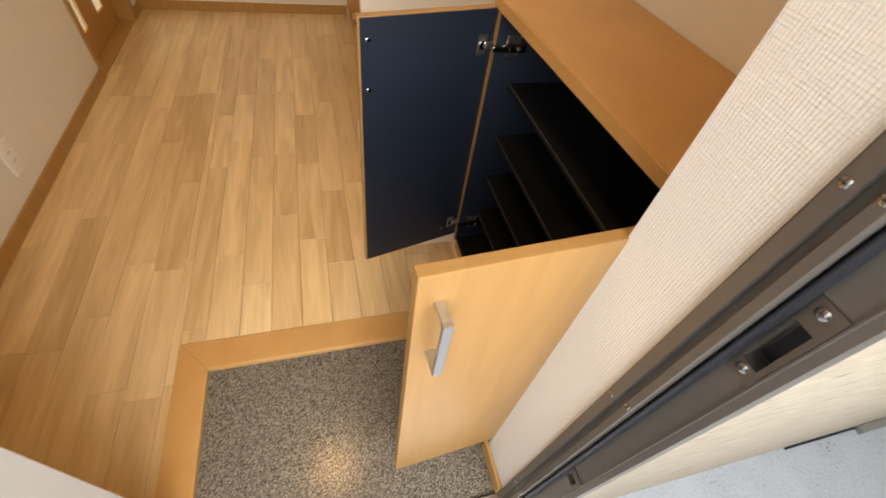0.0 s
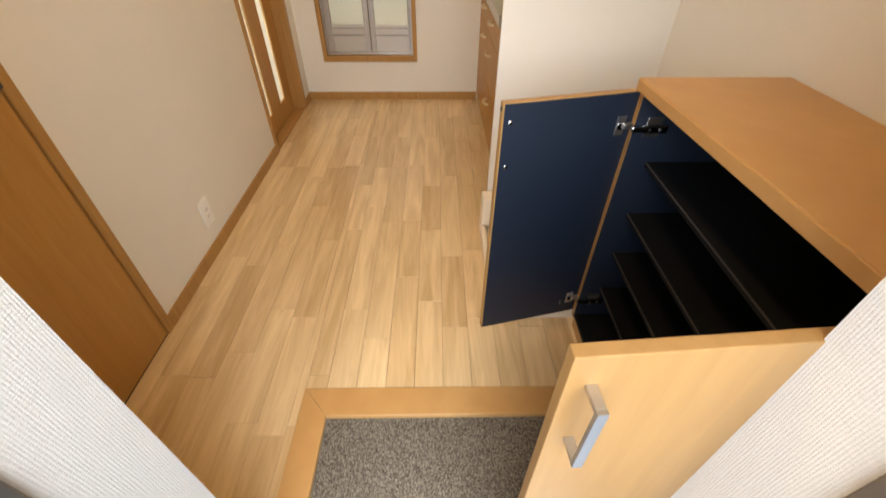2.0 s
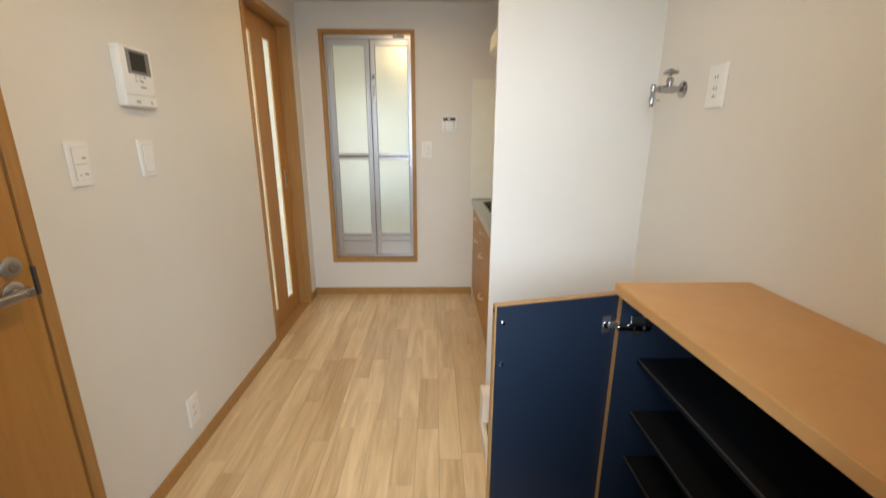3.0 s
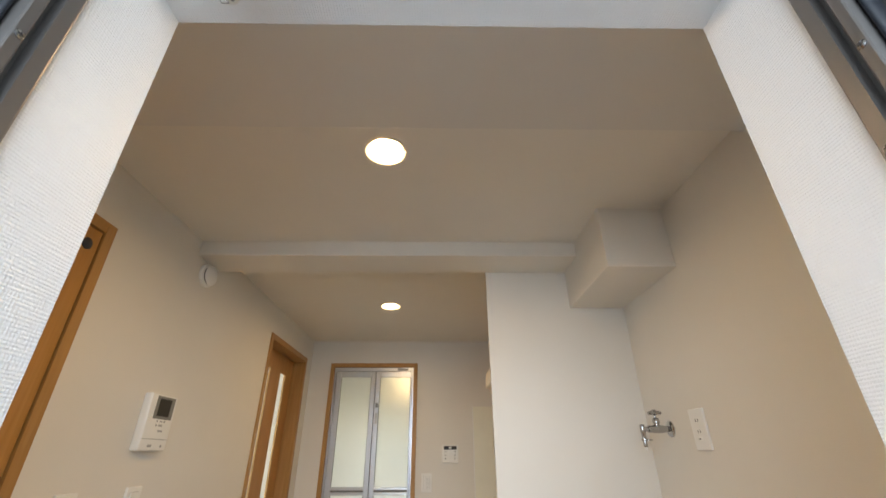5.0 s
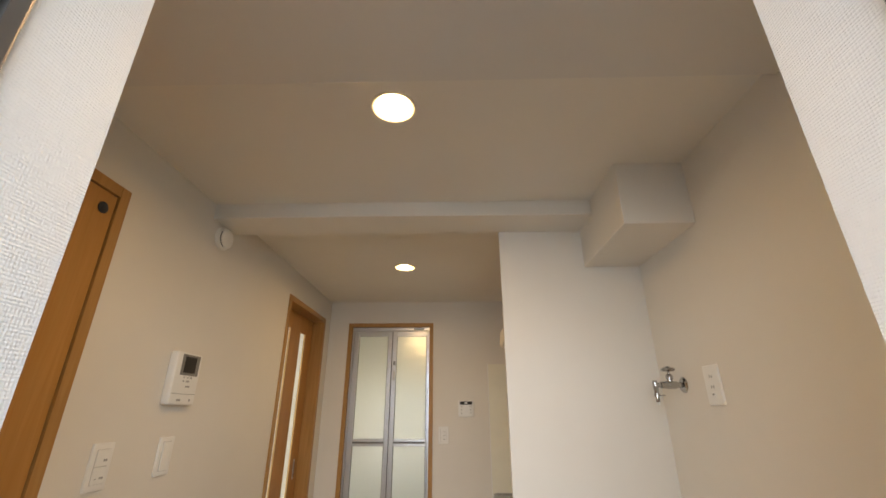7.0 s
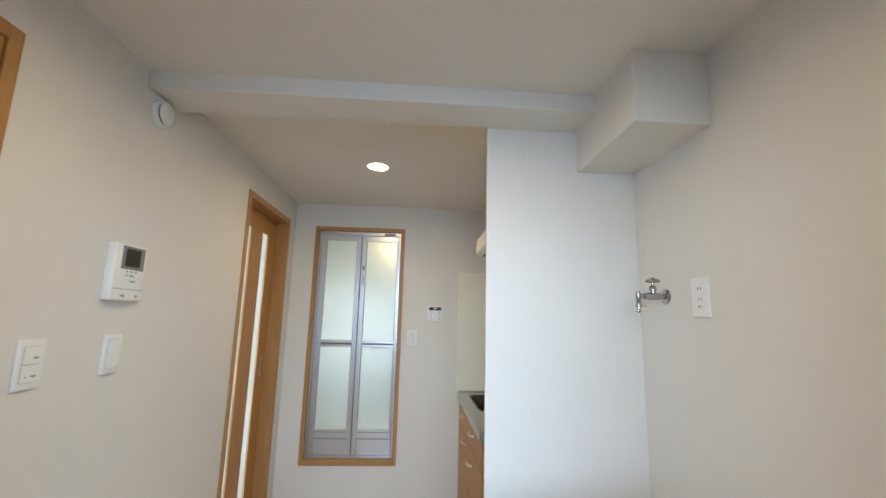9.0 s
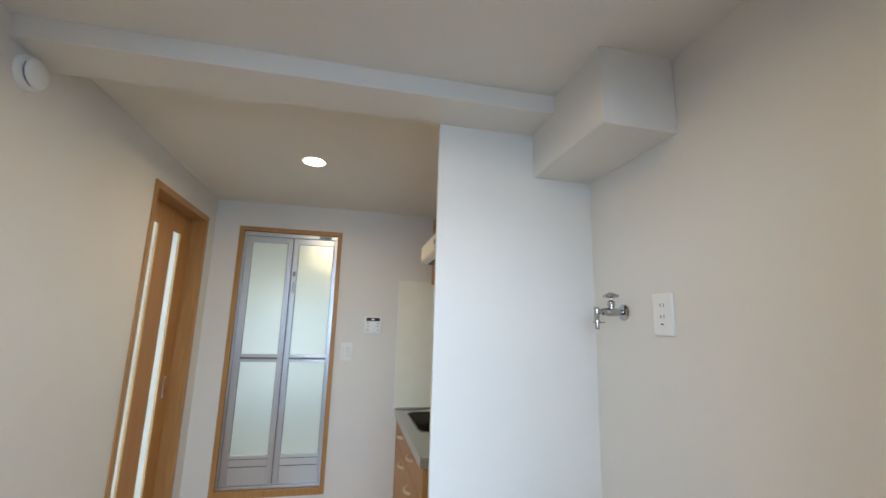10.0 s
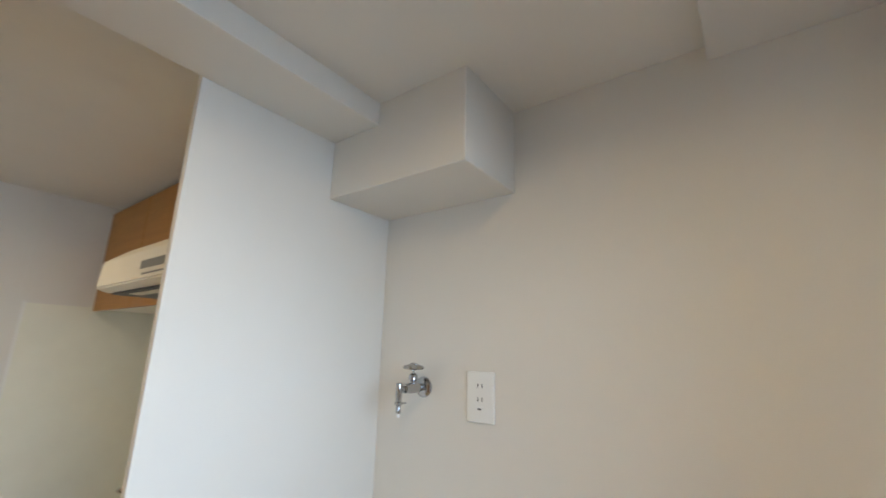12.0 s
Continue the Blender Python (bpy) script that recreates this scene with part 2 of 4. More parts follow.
def turned(profile, m=None, seg=24, bm=None):
    """A body of revolution about z from (radius, height) pairs, placed by m."""
    bm = bm or bmesh.new()
    rings = []
    for r, z in profile:
        if r < 1e-6:
            rings.append([bm.verts.new((0, 0, z))])
        else:
            rings.append([bm.verts.new((r * math.cos(k * math.tau / seg), r * math.sin(k * math.tau / seg), z)) for k in range(seg)])
    for a, b in zip(rings, rings[1:]):
        for k in range(seg):
            j = (k + 1) % seg
            if len(a) == 1 and len(b) > 1:
                bm.faces.new((a[0], b[k], b[j]))
            elif len(b) == 1 and len(a) > 1:
                bm.faces.new((a[k], a[j], b[0]))
            elif len(a) > 1:
                bm.faces.new((a[k], a[j], b[j], b[k]))
    if m is not None:
        bmesh.ops.transform(bm, matrix=m, verts=[v for r in rings for v in r])
    return bm


def prism(pts, axis, a, b):
    """A prism: the outline pts, drawn out along an axis from a to b."""
    bm = bmesh.new()
    place = {"x": lambda p, k: (k, p[0], p[1]), "y": lambda p, k: (p[0], k, p[1]), "z": lambda p, k: (p[0], p[1], k)}[axis]
    lo = [bm.verts.new(place(p, a)) for p in pts]
    hi = [bm.verts.new(place(p, b)) for p in pts]
    bm.faces.new(lo)
    bm.faces.new(hi)
    for k in range(len(pts)):
        j = (k + 1) % len(pts)
        bm.faces.new((lo[k], lo[j], hi[j], hi[k]))
    return bm


def thing(name, at, label, category, group="", kind="", turn=0.0):
    ob = new(name)
    ob.empty_display_size = 0.05
    ob.matrix_world = pose(*at, 0, 0, turn)
    return tagged(ob, label, category, group, kind)


def base(ob):
    p = Vector((0, 0, 0))
    while ob:
        p = p + ob.location
        ob = ob.parent
    return p


def part(name, bm, mat, parent, label="", smooth=False, local=False):
    """Links a bmesh as one mesh under a thing; its points are in the world's metres unless local."""
    if not local:
        bmesh.ops.translate(bm, vec=-base(parent), verts=bm.verts)
    ob = new(name, mesh_of(name, bm, mat, smooth))
    ob.parent = parent
    return tagged(ob, label)


def solo(name, bm, mat, label, category, group="", kind="", smooth=False):
    """A thing of one mesh, with its origin at the base's middle."""
    lo = Vector([min(v.co[k] for v in bm.verts) for k in range(3)])
    hi = Vector([max(v.co[k] for v in bm.verts) for k in range(3)])
    o = Vector(((lo.x + hi.x) / 2, (lo.y + hi.y) / 2, lo.z))
    bmesh.ops.translate(bm, vec=-o, verts=bm.verts)
    ob = new(name, mesh_of(name, bm, mat, smooth))
    ob.location = o
    return tagged(ob, label, category, group, kind)


def structure(name, bm, mat, label, category):
    ob = new(name, mesh_of(name, bm, mat))
    return tagged(ob, label, category, kind="structure")


# ---- plan ----
XL, XR, YB, YF = -1.040, 0.797, 3.275, 0.280   # faces of the walls
YO = 0.096                                      # outer face of the entrance wall
OL, OR, OT = -0.420, 0.358, 1.922               # entrance opening
GZ = -0.016                                     # entrance floor
KX, KY = -0.480, 0.755                          # edges of the raised floor
CH, CK = 2.178, 2.200                           # ceilings, hall and kitchen
SY0, SY1, ST = 2.405, 3.093, 1.995              # sliding door opening
BX0, BX1, BZ0, BZ1 = -0.850, -0.218, 0.311, 1.992  # bathroom door opening
DY0, DY1, DT = 0.375, 0.985, 1.953              # side door opening

J = 0.015                                       # the frames reach this far into the walls

# ---- structure ----
floor = structure("floor", boxes((XL - 0.12, XL, SY0 - 0.03, SY1 + 0.03, -0.10, -0.0045), (XL - 0.12, XL, DY0 - 0.03, DY1 + 0.03, -0.10, -0.0045), (XL, KX, YF, YB, -0.10, -0.004), (KX, XR, KY + 0.0005, YB, -0.10, -0.004)), JOINT, "pale brown wood strip flooring, slightly glossy", "floor")
structure("floor_entrance", boxes((KX + 0.065, XR, 0.166, KY - 0.08, GZ - 0.12, GZ)), CHIPS, "grey speckled stone-chip vinyl entrance floor", "floor")
structure("wall_left", boxes(
    (XL - 0.12, XL, YF - 0.2, DY0 - J, GZ, CK), (XL - 0.12, XL, DY0 - J, DY1 + J, DT + J, CK), (XL - 0.12, XL, DY1 + J, SY0 - J, -0.1, CK),
    (XL - 0.12, XL, SY0 - J, SY1 + J, ST + J, CK), (XL - 0.12, XL, SY1 + J, YB + 0.1, -0.1, CK)), PAPER, "off-white wall with woven vinyl wallpaper", "wall")
structure("wall_right", boxes((XR, XR + 0.12, YO, YB + 0.1, GZ - 0.1, CK)), PAPER, "off-white wall with woven vinyl wallpaper", "wall")
structure("wall_back", boxes(
    (XL, BX0 - J, YB, YB + 0.1, -0.1, CK), (BX1 + J, XR, YB, YB + 0.1, -0.1, CK), (BX0 - J, BX1 + J, YB, YB + 0.1, -0.1, BZ0 - J), (BX0 - J, BX1 + J, YB, YB + 0.1, BZ1 + J, CK)),
    PAPER, "off-white back wall with woven vinyl wallpaper", "wall")
structure("wall_front", boxes((XL, OL, 0.165, YF, GZ - 0.1, CK), (OR, XR, 0.165, YF, GZ - 0.1, CK), (OL, OR, 0.165, YF, OT, CK), (XL, OL - 0.066, YO, 0.165, GZ - 0.1, CK), (OR + 0.066, XR, YO, 0.165, GZ - 0.1, CK), (OL - 0.066, OR + 0.066, YO, 0.165, OT + 0.06, CK)), REVEAL_PAPER,
          "off-white entrance wall with deep papered reveals", "wall")
structure("partition_wall", boxes((0.187, XR, 1.640, 1.660, -0.1, CK), bevel=0.0015), PAPER, "off-white partition wall beside the washing machine space", "wall")


def ceiling_panel(bm, x0, x1, y0, y1, z, lamp_at):
    """A ceiling slab with a round hole for a downlight."""
    cx, cy = lamp_at
    h, r, top = 0.10, 0.060, z + 0.10
    for row in ((x0, cx - h, y0, y1), (cx + h, x1, y0, y1), (cx - h, cx + h, y0, cy - h), (cx - h, cx + h, cy + h, y1)):
        box(bm, *row, z, top)
    box(bm, x0, x1, y0, y1, top, top + 0.05)
    inner, outer = [], []
    for k in range(48):
        c, s = math.cos(k * math.tau / 48), math.sin(k * math.tau / 48)
        q = h / max(abs(c), abs(s))
        inner.append(bm.verts.new((cx + r * c, cy + r * s, z)))
        outer.append(bm.verts.new((cx + q * c, cy + q * s, z)))
    for k in range(48):
        bm.faces.new((inner[k], outer[k], outer[(k + 1) % 48], inner[(k + 1) % 48]))


bm = bmesh.new()
ceiling_panel(bm, XL - 0.12, XR + 0.12, YO, 1.55, CH, LAMPS[0])
ceiling_panel(bm, XL - 0.12, XR + 0.12, 1.55, YB + 0.1, CK, LAMPS[1])
structure("ceiling", bm, CEILING_PAPER, "off-white papered ceiling", "ceiling")
structure("ceiling_beam", boxes((XL, 0.556, 1.460, 1.640, 2.112, CK), bevel=0.002), PAPER, "off-white papered beam crossing the ceiling", "beam")
structure("entrance_beam", boxes((XL, XR, YF, 0.733, 2.143, CK), bevel=0.002), BEAM_PAPER, "off-white dropped ceiling over the entrance", "beam")
structure("duct_box", boxes((0.556, XR, 1.184, 1.640, 1.941, CK), bevel=0.003), PAPER, "off-white boxed-in duct under the ceiling", "duct box")
for nm, row in (("baseboard_left", (XL, XL + 0.010, 1.020, 2.370, 0, 0.058)), ("baseboard_back", (XL + 0.001, 0.262, YB - 0.010, YB, 0, 0.058)),
                ("baseboard_end", (XL, XL + 0.010, 3.128, YB - 0.011, 0, 0.058)),
                ("baseboard_partition", (0.187, XR, 1.630, 1.640, 0, 0.058))):
    structure(nm, boxes(row, bevel=0.002), CASING, "brown wood baseboard", "baseboard")
for nm, row in (("baseboard_reveal_right", (OR - 0.010, OR, 0.165, YF + 0.008, GZ, 0.036)), ("baseboard_reveal_left", (OL, OL + 0.010, 0.165, YF + 0.008, GZ, 0.036))):
    structure(nm, boxes(row, bevel=0.002), ORANGE, "orange wood baseboard at the entrance", "baseboard")

# raised edge of the wooden floor, mitred at the corner
edge = thing("floor_edge_trim", (KX, KY, GZ), "orange wood edge trim where the floor steps down", "floor edge", kind="structure")
IN, FR = 0.085, 0.095   # widths of the side and front boards on top


def nose(bm, inner):
    """Rounds the inner top edge of a board."""
    es = [e for e in bm.edges if all(v.co.z > 0 for v in e.verts) and all(inner(v.co) for v in e.verts)]
    bmesh.ops.bevel(bm, geom=es, offset=0.005, segments=4, affect="EDGES", profile=0.5)
    return bm


bm = prism([(KX, YF), (KX + IN, YF), (KX + IN, KY - FR), (KX, KY)], "z", GZ - 0.01, 0.002)
part("side_board", nose(bm, lambda c: abs(c.x - KX - IN) < 0.001), ORANGE, edge)
bm = prism([(KX + 0.001, KY), (KX + IN + 0.001, KY - FR), (XR, KY - FR), (XR, KY)], "z", GZ - 0.01, 0.002)
part("front_board", nose(bm, lambda c: abs(c.y - KY + FR) < 0.001), ORANGE, edge)

# ---- outside ----
structure("corridor_floor", boxes((-6, 6, -1.5, YO - 0.014, GZ - 0.30, GZ - 0.02)), CORRIDOR, "pale mottled corridor floor outside the door", "floor")
structure("corridor_wall", boxes((-6, OL - 0.046, YO - 0.015, YO, GZ - 0.1, 2.5), (OR + 0.046, 6, YO - 0.015, YO, GZ - 0.1, 2.5), (OL - 0.046, OR + 0.046, YO - 0.015, YO, OT + 0.06, 2.5)),
          STUCCO, "cream stone-textured outside wall", "wall")
structure("corridor_floor_strip", boxes((1.30, 1.60, YO - 0.022, YO - 0.0155, GZ - 0.0195, GZ - 0.008)), RUBBER, "dark strip at the foot of the outside wall", "trim")
structure("corridor_edge_strip", boxes((1.60, 3.6, YO - 0.040, YO - 0.0155, GZ - 0.0195, GZ + 0.004), bevel=0.002), GREYPL, "dark grey edge strip at the foot of the outside wall", "trim")
structure("corridor_parapet", boxes((-6, 6, -1.62, -1.5, GZ - 0.3, 0.95)), STUCCO, "cream stone-textured parapet of the corridor", "wall")
structure("corridor_ceiling", boxes((-6, 6, -1.62, YO - 0.03, 2.5, 2.65)), CEILING_PAPER, "painted corridor ceiling slab", "ceiling")
structure("ground", boxes((-200, 200, -200, -1.7, -6.2, -6.0)), CORRIDOR, "grey paved ground below the building", "ground")
# far rooms behind the sliding door and the bathroom door
structure("room_shell", boxes((-3.6, -3.5, 0.9, 1.5, -0.1, 2.5), (-3.6, -3.5, 3.3, 4.2, -0.1, 2.5), (-3.6, -3.5, 1.5, 3.3, -0.1, 0.4), (-3.6, -3.5, 1.5, 3.3, 2.1, 2.5), (-3.5, XL - 0.12, 0.8, 0.9, -0.1, 2.5), (-3.5, XL - 0.12, 4.2, 4.3, -0.1, 2.5),
                              (-3.5, XL - 0.12, 0.9, 4.2, 2.4, 2.5), (-3.5, XL - 0.12, 0.9, 4.2, -0.1, -0.01)), PAPER, "off-white walls of the room beyond", "wall")
structure("bath_shell", boxes((-1.10, -1.04, YB + 0.1, 4.75, 0.2, 2.25), (0.2, 0.26, YB + 0.1, 4.75, 0.2, 2.25), (-1.04, -0.95, 4.69, 4.75, 0.2, 2.25), (-0.15, 0.2, 4.69, 4.75, 0.2, 2.25), (-0.95, -0.15, 4.69, 4.75, 0.2, 0.95), (-0.95, -0.15, 4.69, 4.75, 1.75, 2.25),
                              (-1.04, 0.2, YB + 0.1, 4.69, 2.2, 2.25), (-1.04, 0.2, YB + 0.1, 4.69, 0.2, 0.25)), BATHWALL, "white bathroom wall panels", "wall")

# ---- entrance door frame and leaf ----


POCKETS = ((0.409, 0.432), (0.899, 0.966))       # heights of the latch pockets in the strike jamb


def jamb_profile(side, pocket=False):
    """Metal frame section in plan: stop face, groove, second face, gasket seat, strike face, ridge, outer lip."""
    x = OR if side > 0 else OL
    pts = [(0.0, 0.165), (0.006, 0.163), (0.007, 0.161), (0.007, 0.147), (-0.004, 0.1465), (-0.004, 0.138), (0.005, 0.137), (0.007, 0.135), (0.007, 0.1255), (0.006, 0.124),
           (-0.022, 0.124)]
    pts += [(-0.022, 0.113), (-0.041, 0.113), (-0.041, 0.0945), (-0.022, 0.0945)] if pocket else []
    pts += [(-0.022, 0.0875), (-0.019, 0.087), (-0.019, 0.0855), (-0.022, 0.085), (-0.022, 0.076), (-0.047, 0.076), (-0.047, 0.165)]
    return [(x - side * a, b) for a, b in pts]


def add_prism(bm, pts, a, b):
    lo, hi = [[bm.verts.new((*p, z)) for p in pts] for z in (a, b)]
    bm.faces.new(lo)
    bm.faces.new(hi)
    for k in range(len(pts)):
        j = (k + 1) % len(pts)
        bm.faces.new((lo[k], lo[j], hi[j], hi[k]))


frame_in = thing("entrance_door_frame", (0, 0.13, GZ), "brown-grey anodised metal frame of the open entrance door", "door frame", kind="structure")
for s, nm in ((1, "strike_jamb"), (-1, "hinge_jamb")):
    bm = bmesh.new()
    cuts = [GZ, *(z for p in POCKETS for z in p), OT + 0.03] if s > 0 else [GZ, OT + 0.03]
    for k, (za, zb) in enumerate(zip(cuts, cuts[1:])):
        add_prism(bm, jamb_profile(s, k % 2 == 1), za, zb)
    jamb = part(nm, bm, BRONZE, frame_in)
    x = OR if s > 0 else OL
    m = Matrix.Translation((x + s * 0.0125, 0.1195, GZ)) @ Matrix.Diagonal((2.1, 0.95, 1, 1))
    part("gasket", turned([(0.0, 0.0), (0.0045, 0.0), (0.0045, OT + 0.03 - GZ), (0.0, OT + 0.03 - GZ)], m, 20), SEAL, jamb, "glossy dark rubber gasket", smooth=True)
    for z, off in ((0.18, 0.02), (0.707, 0.02), (1.08, 0.006), (1.589, 0.10)):
        for y, dz in ((0.155, 0.0), (0.1305, off)):
            m = Matrix.Translation((x - s * 0.007, y, z + dz)) @ Matrix.Rotation(-s * radians(90), 4, "Y")
            screw = part("screw", turned([(0.0045, -0.001), (0.0045, 0.0008), (0.003, 0.0018), (0.0, 0.002)], m, 12), CHROME, jamb, smooth=True)
            a, b = sorted((x - s * 0.0088, x - s * 0.0092))
            part("cross_slot", boxes((a, b, y - 0.0025, y + 0.0025, z + dz - 0.0005, z + dz + 0.0005), (a, b, y - 0.0005, y + 0.0005, z + dz - 0.0025, z + dz + 0.0025)), SLOT, screw)
part("head", prism([(0.165, OT), (0.163, OT - 0.007), (0.148, OT - 0.007), (0.146, OT - 0.002), (0.141, OT - 0.002), (0.139, OT - 0.007), (0.129, OT - 0.007),
                    (0.124, OT + 0.022), (0.087, OT + 0.022), (0.076, OT + 0.020), (0.076, OT + 0.06), (0.165, OT + 0.06)], "x", OL, OR), BRONZE, frame_in)
part("head_gasket", boxes((OL, OR, 0.115, 0.1235, OT + 0.002, OT + 0.0218), bevel=0.003), SEAL, frame_in, "black rubber gasket")
part("sill", prism([(0.165, GZ), (0.163, GZ + 0.010), (0.132, GZ + 0.012), (0.130, GZ + 0.002), (0.060, GZ - 0.006), (0.060, GZ - 0.03), (0.165, GZ - 0.03)], "x", OL, OR), STEEL, frame_in, "worn steel sill")


for z0, z1 in ((0.20, 0.315), (1.600, 1.714)):
    hp = part("hinge_plate", boxes((OL - 0.0218, OL - 0.0185, 0.078, 0.1085, z0, z1), bevel=0.0014), ALU, frame_in, "grey steel hinge plate")
    for z in (z0 + 0.020, z1 - 0.020):
        m = Matrix.Translation((OL - 0.0185, 0.098, z)) @ Matrix.Rotation(radians(90), 4, "Y")
        screw = part("screw", turned([(0.0055, -0.001), (0.0055, 0.0008), (0.004, 0.0014), (0.0, 0.0014)], m, 16), STRIKE, hp, smooth=True)
        part("cross_slot", boxes((OL - 0.0172, OL - 0.0168, 0.0950, 0.1010, z - 0.0006, z + 0.0006), (OL - 0.0172, OL - 0.0168, 0.0974, 0.0986, z - 0.003, z + 0.003)), SLOT, screw)


def strike(z0, z1, hole):
    x, (h0, h1) = OR + 0.022, hole
    plate = part("strike_plate", boxes((x - 0.002, x, 0.0885, 0.117, z0, h0), (x - 0.002, x, 0.0885, 0.117, h1, z1),
                                       (x - 0.002, x, 0.0885, 0.0945, h0, h1), (x - 0.002, x, 0.113, 0.117, h0, h1)), STRIKE, frame_in, "worn steel strike plate")
    # black sheet at the pocket's back stands in for its shade
    part("pocket_shade", boxes((x + 0.0186, x + 0.0189, 0.0955, 0.112, h0 + 0.001, h1 - 0.001)), RUBBER, plate, "black sheet for the shade in the latch pocket")
    if z1 - z0 > 0.1:
        for z in (z0 + 0.011, z1 - 0.011):
            m = Matrix.Translation((x - 0.002, 0.1045, z)) @ Matrix.Rotation(radians(-90), 4, "Y")
            screw = part("screw", turned([(0.0062, -0.001), (0.0062, 0.001), (0.0045, 0.0022), (0.0, 0.0026)], m, 16), CHROME, plate, smooth=True)
            part("cross_slot", boxes((x - 0.005, x - 0.0044, 0.1015, 0.1075, z - 0.0006, z + 0.0006), (x - 0.005, x - 0.0044, 0.1039, 0.1051, z - 0.003, z + 0.003)), SLOT, screw)


strike(0.395, 0.450, POCKETS[0])
strike(0.879, 0.997, POCKETS[1])

leaf = thing("entrance_door", (OL - 0.03, 0.050, GZ), "grey painted steel entrance door standing open outwards", "door", turn=-130)
bm = bmesh.new()
box(bm, 0.01, 0.86, -0.022, 0.022, 0.012, OT - GZ + 0.012, 0.003)
part("leaf", bm, DOORSTEEL, leaf, local=True)
for z in (0.25, 1.05, 1.86):
    part("hinge", turned([(0.0, 0), (0.009, 0), (0.009, 0.11), (0.0, 0.11)], Matrix.Translation((0.0, 0.016, z)), 16), ALU, leaf, "steel barrel hinge", smooth=True, local=True)
bm = bmesh.new()
box(bm, 0.012, 0.05, 0.022, 0.026, 1.84, 1.92, 0.002)
part("hinge_plate", bm, ALU, leaf, local=True)
for sgn in (1, -1):
    bm = bmesh.new()
    box(bm, 0.76, 0.79, sgn * 0.022 - 0.005, sgn * 0.022 + 0.005, 1.00, 1.16, 0.004)
    box(bm, 0.66, 0.785, sgn * 0.062 - 0.006, sgn * 0.062 + 0.006, 1.085, 1.105, 0.004)
    box(bm, 0.768, 0.784, min(0, sgn * 0.062), max(0, sgn * 0.062), 1.087, 1.103, 0.003)
    part("lever_handle", bm, SILVER, leaf, local=True)

# white catch along the underside of the entrance head
catch = thing("door_catch", (-0.290, 0.175, 1.868), "white plastic door catch fixed under the doorway head", "door catch")


def slab(pts, z0, z1, round_by):
    bm = prism(pts, "z", z0, z1)
    bmesh.ops.bevel(bm, geom=list(bm.edges), offset=round_by, segments=2, affect="EDGES")
    return bm


part("mount", slab([(-0.318, 0.112), (-0.270, 0.112), (-0.275, 0.176), (-0.300, 0.199), (-0.316, 0.202), (-0.327, 0.192)], 1.911, OT - 0.0002, 0.002), SENSOR_WHITE, catch, smooth=True)
part("body", slab([(-0.262, 0.112), (-0.240, 0.112), (-0.253, 0.153), (-0.265, 0.171), (-0.279, 0.198), (-0.288, 0.214), (-0.299, 0.216), (-0.311, 0.188), (-0.279, 0.163), (-0.271, 0.150)], 1.879, 1.9108, 0.0022), SENSOR_WHITE, catch, smooth=True)
cap = part("end_cap", slab([(-0.319, 0.193), (-0.302, 0.196), (-0.294, 0.205), (-0.292, 0.214), (-0.300, 0.222), (-0.318, 0.221)], 1.873, 1.9106, 0.0018), SENSOR_WHITE, catch, smooth=True)
flap = [(-0.310 + 0.0135 * math.cos(radians(a)), 0.1945 - 0.010 * math.sin(radians(a))) for a in range(0, 181, 15)]
part("flap", slab([*flap, (-0.319, 0.202), (-0.301, 0.203)], 1.868, 1.8728, 0.0012), SENSOR_WHITE, catch, "white rounded flap", smooth=True)
part("latch_hole", boxes((-0.3175, -0.3075, 0.2060, 0.2185, 1.8724, 1.8729)), SLOT, cap, "dark square hole")
part("roller", turned([(0.0, -0.0036), (0.0034, -0.0036), (0.0034, 0.0036), (0.0, 0.0036)], pose(-0.3115, 0.2135, 1.8722, 0, 90, 0), 16), WHITE, cap, "small white roller", smooth=True)
part("cap_notch", turned([(0.0, 0.0), (0.0024, 0.0), (0.0024, -0.0006), (0.0, -0.0006)], pose(-0.3015, 0.2135, 1.8729), 12), GREYPL, cap)
part("screw_hole", turned([(0.0, 0.0), (0.0022, 0.0), (0.0022, -0.0006), (0.0, -0.0006)], pose(-0.318, 0.192, 1.9108), 12), SLOT, catch)

# ---- side door in the left wall ----


def casing(name, label, y0, y1, top, depth, bottom=0.0):
    """Casing of an opening in the left wall: two stiles and a head, proud of the wall, lining the reveal."""
    c = thing(name, (XL, (y0 + y1) / 2, bottom), label, "door frame", kind="structure")
    w, p = 0.035, 0.008
    part("stile", boxes((XL - depth - 0.001, XL + p, y0 - w, y0, bottom, top + w), bevel=0.0015), CASING, c)
    part("stile", boxes((XL - depth - 0.001, XL + p, y1, y1 + w, bottom, top + w), bevel=0.0015), CASING, c)
    part("head", boxes((XL - depth - 0.001, XL + p, y0 + 0.0005, y1 - 0.0005, top, top + w), bevel=0.0015), CASING, c)
    return c


casing("side_door_frame", "brown wood frame of the side door", DY0, DY1, DT, 0.12)
side = thing("side_door", (XL - 0.02, (DY0 + DY1) / 2, 0.0), "plain brown wood-veneer door, closed, with a lever handle", "door")
part("leaf", boxes((XL - 0.034, XL + 0.002, DY0 + 0.003, DY1 - 0.003, 0.006, DT - 0.003), bevel=0.0015), DOORWOOD, side)
part("stop", boxes((XL - 0.060, XL - 0.035, DY1 - 0.012, DY1 - 0.0005, 0.0, DT - 0.0005)), CASING, side)
